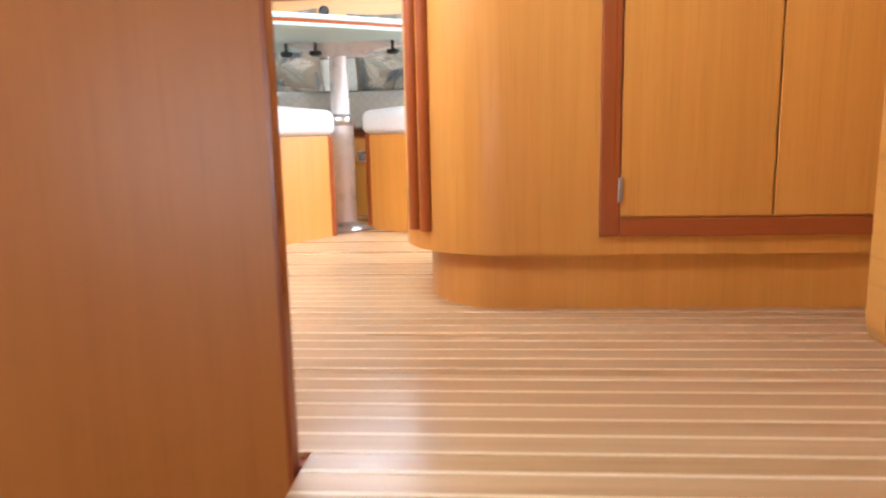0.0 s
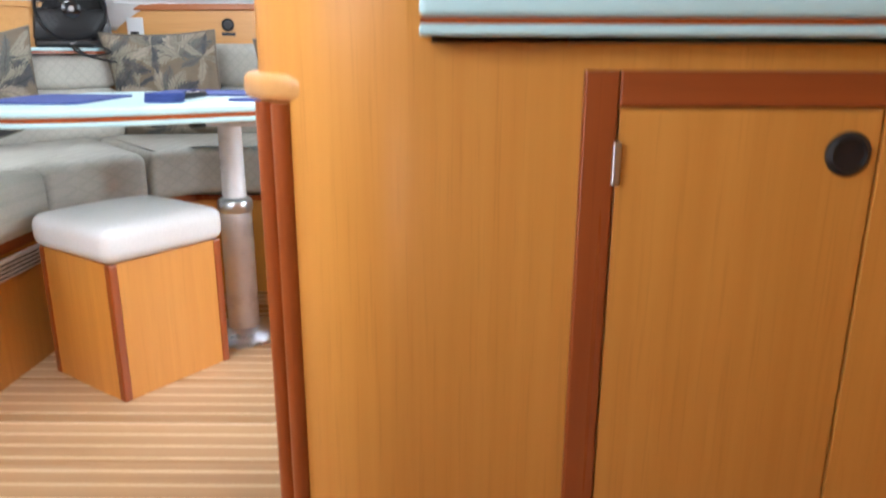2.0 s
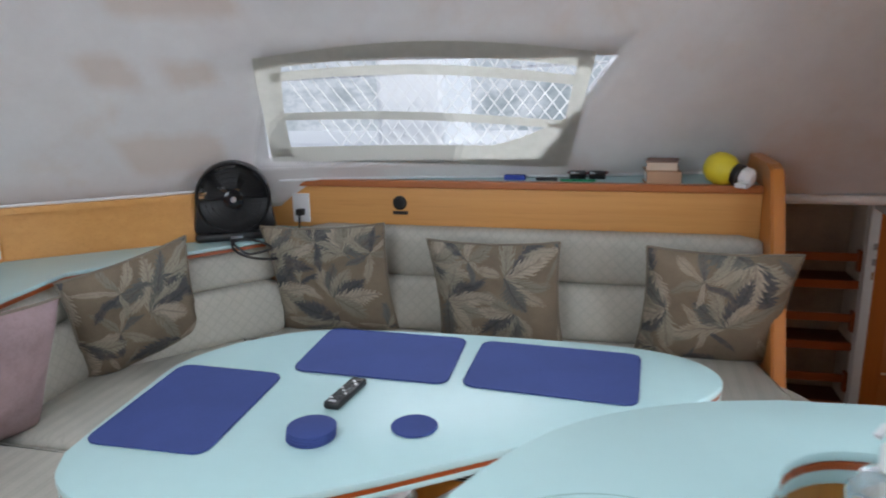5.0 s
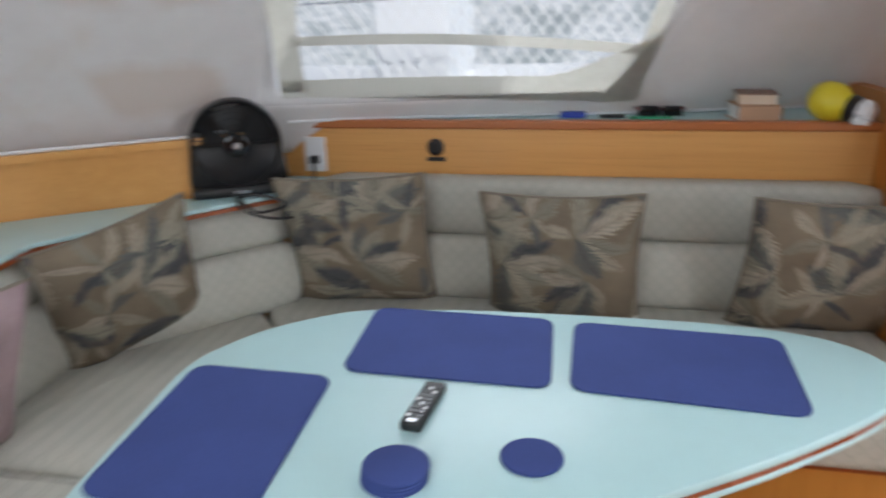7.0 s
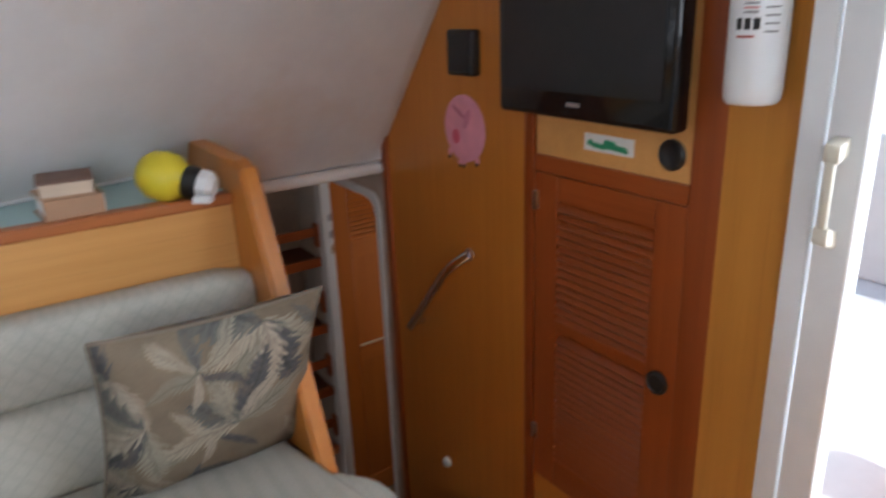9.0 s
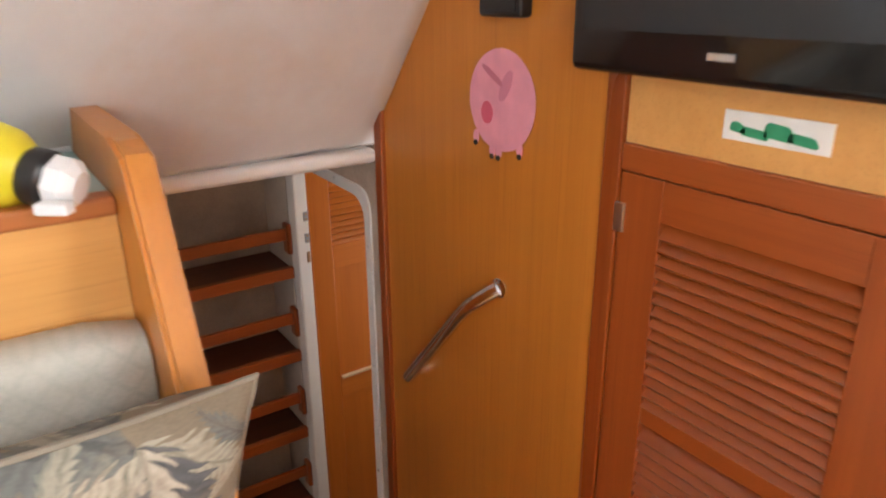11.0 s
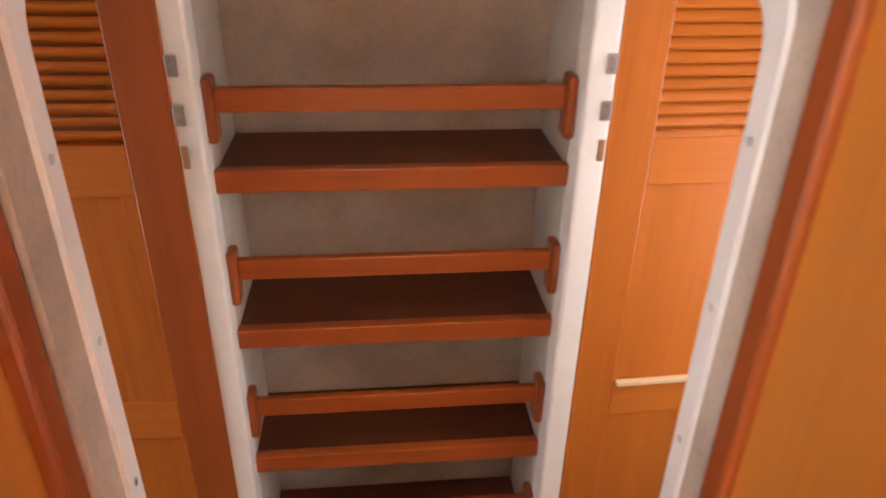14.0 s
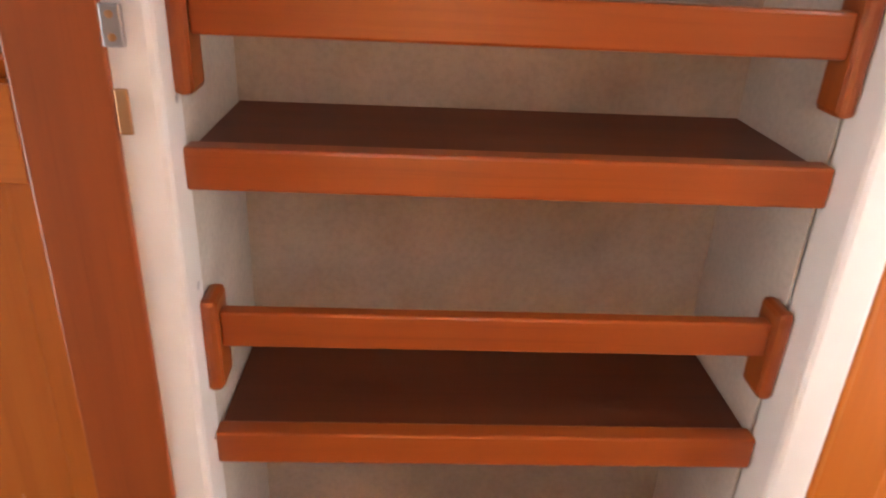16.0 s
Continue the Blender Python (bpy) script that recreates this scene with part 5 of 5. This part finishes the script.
part("lever", lathe([(0.006, 0.018), (0.006, 0.05), (0.003, 0.055)], 10), BLACK, vk, smooth=True)
part("wing", B(-0.03, 0.03, -0.006, 0.006, 0.016, 0.026, bev=0.003), BLACK, vk)

# ---- things on the aft bulkhead ----
spk = thing("speaker", (2.575, 4.558, 1.318), "black square speaker on the bulkhead", "speaker")
part("case", B(2.548, 2.577, 4.503, 4.612, 1.262, 1.374, bev=0.008, seg=3), BLACK, spk, world_space=True, smooth=True)
part("grille", B(2.5455, 2.549, 4.513, 4.602, 1.272, 1.364), SCREEN, spk, world_space=True)
pg = thing("pink_sticker", (2.575, 4.58, 1.12), "pink oval cut-out sticker on the bulkhead", "sticker")
def flat_blob(y, z, ry, rz2, mat, name, lab="", x=2.5755, th=0.0012, n2=32, turn=0.0):
    bm = bmesh.new()
    pts = []
    for k in range(n2):
        a = 2 * math.pi * k / n2
        dy, dz = ry * math.cos(a), rz2 * math.sin(a)
        pts.append((y + dy * math.cos(turn) - dz * math.sin(turn), z + dy * math.sin(turn) + dz * math.cos(turn)))
    f = bm.faces.new([bm.verts.new((x, a, b)) for a, b in pts])
    r = bmesh.ops.extrude_face_region(bm, geom=[f])
    bmesh.ops.translate(bm, vec=(-th, 0, 0), verts=[v for v in r["geom"] if isinstance(v, bmesh.types.BMVert)])
    return part(name, bm, mat, pg, lab, world_space=True)


flat_blob(4.578, 1.124, 0.09, 0.088, PINK, "patch")
for y, z in ((4.648, 1.052), (4.6, 1.034), (4.582, 1.034), (4.525, 1.046)):
    flat_blob(y, z, 0.008, 0.013, PINK, "tab", x=2.5757)
    flat_blob(y, z - 0.011, 0.006, 0.005, BLACK, "tab_end", x=2.5744)
flat_blob(4.615, 1.1, 0.016, 0.02, plain("deep_pink", (0.62, 0.1, 0.16), 0.6), "spot", x=2.5742)
flat_blob(4.6, 1.165, 0.035, 0.006, plain("rose_line", (0.5, 0.16, 0.22), 0.6), "line", x=2.5742, turn=0.5)
flat_blob(4.565, 1.15, 0.012, 0.03, plain("rose_line_b", (0.6, 0.22, 0.3), 0.6), "line", x=2.5742, turn=0.5)
stc = thing("locker_label", (2.577, 4.075, 1.148), "white label with a green drawing on the locker", "label")
part("card", B(2.575, 2.5775, 4.008, 4.143, 1.13, 1.166), PAPER, stc, world_space=True)
for y0, y1, z0, z1 in ((4.02, 4.06, 1.135, 1.15), (4.05, 4.09, 1.137, 1.158), (4.08, 4.12, 1.135, 1.149), (4.11, 4.135, 1.139, 1.154)):
    part("print_shape", prism(rounded([(y0, z0), (y1, z0 + 0.003), (y1 - 0.004, z1), (y0 + 0.006, z1 - 0.003)], 0.006), 0, 0.0012), GREEN, stc)
for o in [c for c in stc.children if c.name.startswith("print_shape")]:
    o.matrix_basis = Matrix.Translation(-stc.matrix_basis.translation) @ Matrix(((0, 0, -1, 2.575), (1, 0, 0, 0), (0, 1, 0, 0), (0, 0, 0, 1)))
hr = thing("grab_rail", (2.575, 4.74, 0.6), "bent chrome grab rail beside the companionway", "handrail")
RAIL = [(2.576, 4.574, 0.773), (2.564, 4.588, 0.76), (2.549, 4.61, 0.739), (2.539, 4.64, 0.708), (2.537, 4.68, 0.66), (2.538, 4.765, 0.56), (2.54, 4.853, 0.459)]
SATIN = plain("satin_chrome", (0.8, 0.8, 0.82), 0.12, 1.0, vary=0.03, fine=0)
part("bar", tube(curve_pts(RAIL, 6), [0.0155] * 16 + [0.0142] * 21, 20), SATIN, hr, world_space=True, smooth=True)
part("flange", lathe([(0.0195, 0.0), (0.0195, 0.003), (0.0165, 0.005)], 28, Matrix.Translation((2.577, 4.572, 0.775)) @ Matrix.Rotation(radians(-90), 4, "Y")), SATIN, hr, "round chrome wall flange", world_space=True, smooth=True)
part("lower_foot", tube([(2.54, 4.835, 0.48), (2.577, 4.835, 0.48)], [0.01, 0.0115], 14), SATIN, hr, world_space=True, smooth=True)
ds = thing("door_stop", (2.577, 4.4, 0.0), "round white stop low on the bulkhead", "stop")
ds.location = (2.577, 4.72, 0.01)
part("disc", lathe([(0.018, 0), (0.018, 0.01), (0.012, 0.016)], 20, Matrix.Rotation(radians(-90), 4, "Y")), WHITE_PLASTIC, ds, smooth=True)
for z in (0.99, 0.36):
    part("hinge", B(-0.006, 0.012, -0.004, 0.001, z - 0.228 - 0.022, z - 0.228 + 0.022, bev=0.001), STEEL, ld)
ext = thing("fire_extinguisher", (2.49, 3.712, 1.272), "white fire extinguisher strapped to the post", "extinguisher")
part("cylinder", lathe([(0.036, 0.0), (0.041, 0.006), (0.0425, 0.02), (0.0425, 0.26), (0.036, 0.285), (0.02, 0.3), (0.018, 0.32)], 36), WHITE_PLASTIC, ext, smooth=True)
part("strap", lathe([(0.0445, 0.158), (0.0445, 0.172)], 36), BLACK, ext)
part("head", lathe([(0.022, 0.318), (0.022, 0.345), (0.012, 0.35)], 20), BLACK, ext, smooth=True)
part("bracket", B(0.03, 0.062, -0.02, 0.02, 0.02, 0.28), BLACK, ext)
INK, REDINK = plain("black_ink", (0.03, 0.03, 0.03), 0.5), plain("red_ink", (0.55, 0.08, 0.06), 0.5)


def on_can(a0, a1, z0, z1, mat, name):
    """A printed patch that follows the can's round side."""
    bm = bmesh.new()
    rows = [[bm.verts.new((0.0429 * math.cos(a), 0.0429 * math.sin(a), z)) for a in np.linspace(radians(a0), radians(a1), 5)] for z in (z0, z1)]
    for i in range(4):
        bm.faces.new((rows[0][i], rows[0][i + 1], rows[1][i + 1], rows[1][i]))
    bmesh.ops.solidify(bm, geom=bm.faces[:], thickness=0.0002)
    part(name, bm, mat, ext)


for k in range(3):
    on_can(168 + 17 * k, 180 + 17 * k, 0.108, 0.124, INK, "pictogram")
for k in range(4):
    on_can(182, 210, 0.131 + 0.006 * k, 0.133 + 0.006 * k, REDINK if k % 2 else INK, "print_bar")
    on_can(222, 250, 0.104 + 0.011 * k, 0.106 + 0.011 * k, INK, "print_bar")
on_can(170, 205, 0.097, 0.1, REDINK, "print_bar")
# stands in for a red and yellow thing that isn't made out
fd = thing("red_capped_canister", (2.475, 3.775, 0.0), "red capped canister with a yellow body beside the post", "canister")
part("body", lathe([(0.04, 0.0), (0.043, 0.006), (0.043, 0.27), (0.04, 0.28)], 28), YELLOW, fd, "yellow body", smooth=True)
part("cap", lathe([(0.045, 0.265), (0.047, 0.272), (0.047, 0.325), (0.042, 0.34), (0.03, 0.347)], 28), RED, fd, "red screw cap", smooth=True)
whole("tape_patch", prism(rounded([(4.742, 0.948), (4.765, 0.93), (4.805, 0.936), (4.8, 0.952), (4.775, 0.957)], 0.005), 0, 0.0015), PAPER, "pale torn patch of tape on the veneer panel", "tape").matrix_basis = Matrix(((0, 0, 1, 1.9852), (1, 0, 0, 0), (0, 1, 0, 0), (0, 0, 0, 1)))
# door hardware in the hull
BRASS = plain("dull_brass", (0.45, 0.27, 0.15), 0.4, 1.0)
DULL_STEEL = plain("dull_steel", (0.36, 0.36, 0.38), 0.38, 1.0)
for dob, xs in ((d, (-0.004, 0.014)), (d2, (-0.004, 0.014))):
    for z in (1.36, 1.29):
        y0, y1 = (-0.003, 0.002) if dob is d else (0.022, 0.028)
        hp = part("hinge", B(-0.016, -0.001, y0, y1, z - 0.015, z + 0.015, bev=0.001), DULL_STEEL, dob, "small steel hinge leaf")
        for k in (-0.008, 0.008):
            part("screw", lathe([(0.003, 0), (0.003, 0.0008), (0.001, 0.0012)], 10, Matrix.Translation((-0.0085, y0 if dob is d else y1, z + k)) @ Matrix.Rotation(radians(90 if dob is d else -90), 4, "X")), BRASS, hp)
    part("latch_plate", B(-0.013, -0.003, -0.002 if dob is d else 0.024, 0.001 if dob is d else 0.027, 1.21, 1.245, bev=0.001), BRASS, dob, "brass latch plate")

# ---- window, curtain and outside ----
bm = bmesh.new()


def ward(u, z, off):
    x = u
    return (x, lining_y(x, z) - off, z)


def quad_at(s, t):
    """Place within the curtain's outline: s across, t up."""
    xb, xt = 0.313 + 1.006 * s, 0.395 + 1.023 * s
    zb, zt = 1.14 - 0.042 * s, 1.482 + 0.04 * math.sin(math.pi * s)
    return xb + (xt - xb) * t, zb + (zt - zb) * t


CURT, cn, cl2, cb = material("cream_curtain_cloth", 0.9, 0, 0.1)
cb.inputs["Base Color"].default_value = (0.62, 0.57, 0.47, 1)
tr2, ms, ou = cn.new("ShaderNodeBsdfTranslucent"), cn.new("ShaderNodeMixShader"), cn["Material Output"]
tr2.inputs[0].default_value = (0.62, 0.6, 0.53, 1)
ms.inputs[0].default_value = 0.4
cmp_ = mapped(cn, cl2, (1, 1, 1), vary=False)
ctx = noise_tex(cn, cl2, cmp_, 30, 4)
ccol = ramp(cn, cl2, ctx.outputs[0], [(0.3, (0.6, 0.585, 0.54)), (0.7, (0.7, 0.685, 0.64))])
cl2.new(ccol.outputs[0], cb.inputs["Base Color"])
cl2.new(cb.outputs[0], ms.inputs[1])
cl2.new(tr2.outputs[0], ms.inputs[2])
cl2.new(ms.outputs[0], ou.inputs[0])
curtain = thing("window_curtain", (0.8, 4.5, 1.3), "cream cloth curtain frame with two straps over the window", "curtain")


def cloth(name, edge_a, edge_b, n2=40, off=0.012):
    """A strip of cloth between two lines, each a function of 0..1 giving (s, t)."""
    bm = bmesh.new()
    rows = []
    for k in range(n2 + 1):
        q = k / n2
        (s1, t1), (s2, t2) = edge_a(q), edge_b(q)
        row = []
        for w2 in np.linspace(0, 1, 5):
            x, z = quad_at(s1 + (s2 - s1) * w2, t1 + (t2 - t1) * w2)
            wob = 0.004 * noise.noise((x * 14, z * 14, 3)) + 0.003 * math.sin(q * 60) * w2 * (1 - w2)
            row.append(bm.verts.new((x, lining_y(x, z) - off - wob, z)))
        rows.append(row)
    for a, b in zip(rows, rows[1:]):
        for i in range(4):
            bm.faces.new((a[i], a[i + 1], b[i + 1], b[i]))
    bmesh.ops.solidify(bm, geom=bm.faces[:], thickness=0.0015)
    return part(name, bm, CURT, curtain, world_space=True, smooth=True)


def sag(q):
    return 0.15 + 0.05 * q + 0.34 * max(0, (q - 0.72) / 0.28) ** 1.5


cloth("top_band", lambda q: (q, 1.0), lambda q: (q, 0.9 - 0.02 * q))
cloth("bottom_band", lambda q: (q, 0.0), lambda q: (q, sag(q)))
cloth("side_band", lambda q: (0.0, 0.05 + 0.9 * q), lambda q: (0.05 + 0.035 * q * q + 0.02 * (1 - q) ** 2, 0.05 + 0.9 * q), off=0.016)
cloth("side_band", lambda q: (0.955, 0.05 + 0.9 * q), lambda q: (1.0, 0.05 + 0.9 * q), off=0.016)
cloth("strap", lambda q: (0.04 + 0.92 * q, 0.785 - 0.05 * q), lambda q: (0.04 + 0.92 * q, 0.86 - 0.05 * q), off=0.017)
cloth("strap", lambda q: (0.04 + 0.92 * q, 0.425 - 0.06 * q), lambda q: (0.04 + 0.92 * q, 0.495 - 0.06 * q), off=0.017)
bm = bmesh.new()
win = [(0.2, 1.12), (1.22, 1.12), (1.5, 1.49), (0.41, 1.49)]
f = bm.faces.new([bm.verts.new((x, lining_y(x, z) + 0.02, z)) for x, z in win])
r = bmesh.ops.extrude_face_region(bm, geom=[f])
bmesh.ops.translate(bm, vec=(0, 0.004, 0), verts=[v for v in r["geom"] if isinstance(v, bmesh.types.BMVert)])
PANE, pn, pl2, pb = material("window_glass", 0.02)
pb.inputs["Transmission Weight"].default_value, pb.inputs["IOR"].default_value = 1.0, 1.02
pane = whole("window_1", bm, PANE, "tinted cabin window pane behind the curtain", "window", kind="structure")
pane.visible_shadow = False

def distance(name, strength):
    """Glowing backdrop of a pale hazy far shore, mottled at two scales."""
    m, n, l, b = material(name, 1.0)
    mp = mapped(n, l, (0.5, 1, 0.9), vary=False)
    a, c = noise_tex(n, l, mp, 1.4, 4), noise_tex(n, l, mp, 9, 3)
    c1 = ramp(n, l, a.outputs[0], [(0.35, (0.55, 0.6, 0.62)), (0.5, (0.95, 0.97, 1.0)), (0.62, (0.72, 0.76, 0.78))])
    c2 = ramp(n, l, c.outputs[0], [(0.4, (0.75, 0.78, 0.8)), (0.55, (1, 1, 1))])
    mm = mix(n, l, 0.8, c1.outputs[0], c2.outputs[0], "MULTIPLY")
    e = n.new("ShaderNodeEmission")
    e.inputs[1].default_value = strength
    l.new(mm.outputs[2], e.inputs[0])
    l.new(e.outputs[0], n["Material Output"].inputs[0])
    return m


# both sheets emit the outdoor brightness themselves, the aft one more strongly
whole("backdrop_port", B(-40, 14, 16.0, 16.05, -1.25, 12), distance("glowing_shore", 1.35), "glowing backdrop of a pale hazy marina beyond the window", "backdrop", kind="structure")
whole("backdrop_aft", B(14.0, 14.05, -30, 16, -1.25, 12), distance("bright_glowing_shore", 4.5), "glowing backdrop of a pale hazy marina beyond the aft door", "backdrop", kind="structure")
nb = thing("moored_boat", (1.0, 7.2, -0.4), "white hull and cabin of a boat moored alongside", "boat")
GEL = plain("sunlit_gelcoat", (0.85, 0.86, 0.87), 0.4, vary=0.02)
part("cabin", B(-0.16, 0.33, 6.93, 7.9, 0.9, 2.9, bev=0.04), GEL, nb, world_space=True)
part("hull", B(-8, 3.0, 6.95, 8.4, -1.2, 0.97, bev=0.1), GEL, nb, world_space=True)
nt = bmesh.new()
for k in range(44):
    for sg2 in (1, -1):
        x0 = -0.3 + 0.09 * k
        tube([(x0, 6.6, 0.985), (x0 + sg2 * 0.55, 6.6, 1.66)], 0.0055, 4, nt)
whole("lifeline_net", nt, PAPER, "white diamond netting along the side deck", "net", kind="stuff")
whole("lifeline", tube([(-1.5, 6.62, 1.4), (3.6, 6.62, 1.56)], 0.008, 8), STEEL, "steel lifeline along the side deck", "rail", smooth=True)
whole("ground", B(-150, 150, -150, 150, -1.3, -1.25), plain("grey_water", (0.1, 0.13, 0.13), 0.25, vary=0.3, scale=2), "grey marina water", "water", kind="structure")
whole("deck_cockpit", B(2.63, 5.5, 0.2, 4.8, -0.12, -0.04), GEL, "white moulded cockpit floor", "deck", kind="structure")
whole("wall_cockpit", B(5.3, 5.4, 0.2, 4.8, -0.04, 0.75, bev=0.02), GEL, "white moulded cockpit coaming", "wall", kind="structure")
whole("deck_side", B(-2, 5.5, 5.9, 6.7, -0.2, 0.98), GEL, "white side deck of the boat", "deck", kind="structure")
bkt = thing("bucket", (3.68, 3.68, -0.04), "orange red plastic bucket on the cockpit floor", "bucket")
ORANGE = plain("orange_plastic", (0.75, 0.12, 0.03), 0.4)
part("body", lathe([(0.1, 0.0), (0.13, 0.3), (0.135, 0.31), (0.135, 0.32), (0.125, 0.32), (0.095, 0.01), (0.01, 0.008)], 36), ORANGE, bkt, smooth=True)
part("rim", lathe([(0.136, 0.3), (0.142, 0.305), (0.142, 0.318), (0.136, 0.322)], 36, caps=False), ORANGE, bkt, smooth=True)

hs2 = thing("boat_shed", (7.0, 10.5, -1.25), "low grey boarded shed across the water", "shed")
SIDING = plain("grey_siding", (0.3, 0.31, 0.33), 0.6, vary=0.08, scale=6)
for k in range(12):
    part("board", box(bmesh.new(), 3.6, 10.5, -0.02, 0.02, 0.0, 0.2, m=Matrix.Translation((0, 10.4 + 0.01 * (k % 2), -1.25 + 0.205 * k)) @ Matrix.Rotation(radians(4), 4, "X")), SIDING, hs2, world_space=True)
part("wall", B(3.6, 10.5, 10.45, 11.5, -1.25, 1.2), SIDING, hs2, world_space=True)
LEAF = plain("dusty_leaves", (0.07, 0.11, 0.05), 0.6, vary=0.3, scale=4)
bm = bmesh.new()
rnd = random.Random(5)
for k in range(5000):
    c = Vector((rnd.uniform(3.5, 10.5), rnd.gauss(12.2, 0.35), rnd.uniform(0.6, 2.6 + 0.5 * math.sin(k * 0.37))))
    q = Euler((rnd.uniform(0, 6), rnd.uniform(0, 6), rnd.uniform(0, 6))).to_matrix()
    bm.faces.new([bm.verts.new(c + q @ Vector(p)) for p in ((-0.09, 0, 0), (0, 0.04, 0.02), (0.09, 0, 0), (0, -0.04, 0.02))])
whole("hedge", bm, LEAF, "dusty green hedge behind the shed", "hedge", kind="stuff")

# ---- cabin sole: teak planks between holly strips ----
P, H = 0.05, 0.0075
lines = int((SOLE_Y1 - SOLE_Y0) / P)
plank_bm = B(-0.5, 0.5, -0.5, 0.5, -0.5, 0.5)
pm, hm = bpy.data.meshes.new("plank"), bpy.data.meshes.new("strip")
plank_bm.to_mesh(pm)
plank_bm.to_mesh(hm)
plank_bm.free()
pm.materials.append(TEAK)
hm.materials.append(HOLLY)
for me, width in ((pm, P - H - 0.0012), (hm, H)):
    me.transform(Matrix.Diagonal((SOLE_X1 - SOLE_X0 - 0.01, width, 0.006, 1)))
short_pm, short_hm = pm.copy(), hm.copy()
for me in (short_pm, short_hm):
    me.transform(Matrix.Diagonal(((SOLE_X1 - LAND_X - 0.01) / (SOLE_X1 - SOLE_X0 - 0.01), 1, 1, 1)))
for k in range(lines):
    y = SOLE_Y0 + 0.012 + P * k
    if y + P > SOLE_Y1 - 0.02:
        break
    landing = y < 1.678
    mid = ((LAND_X if landing else SOLE_X0) + SOLE_X1) / 2
    pl = new("plank", short_pm if landing else pm)
    pl.parent = sole
    pl.location = (mid, y + H + (P - H) / 2, -0.003)
    hs = new("holly_strip", short_hm if landing else hm)
    hs.parent = sole
    hs.location = (mid, y + H / 2, -0.0028)
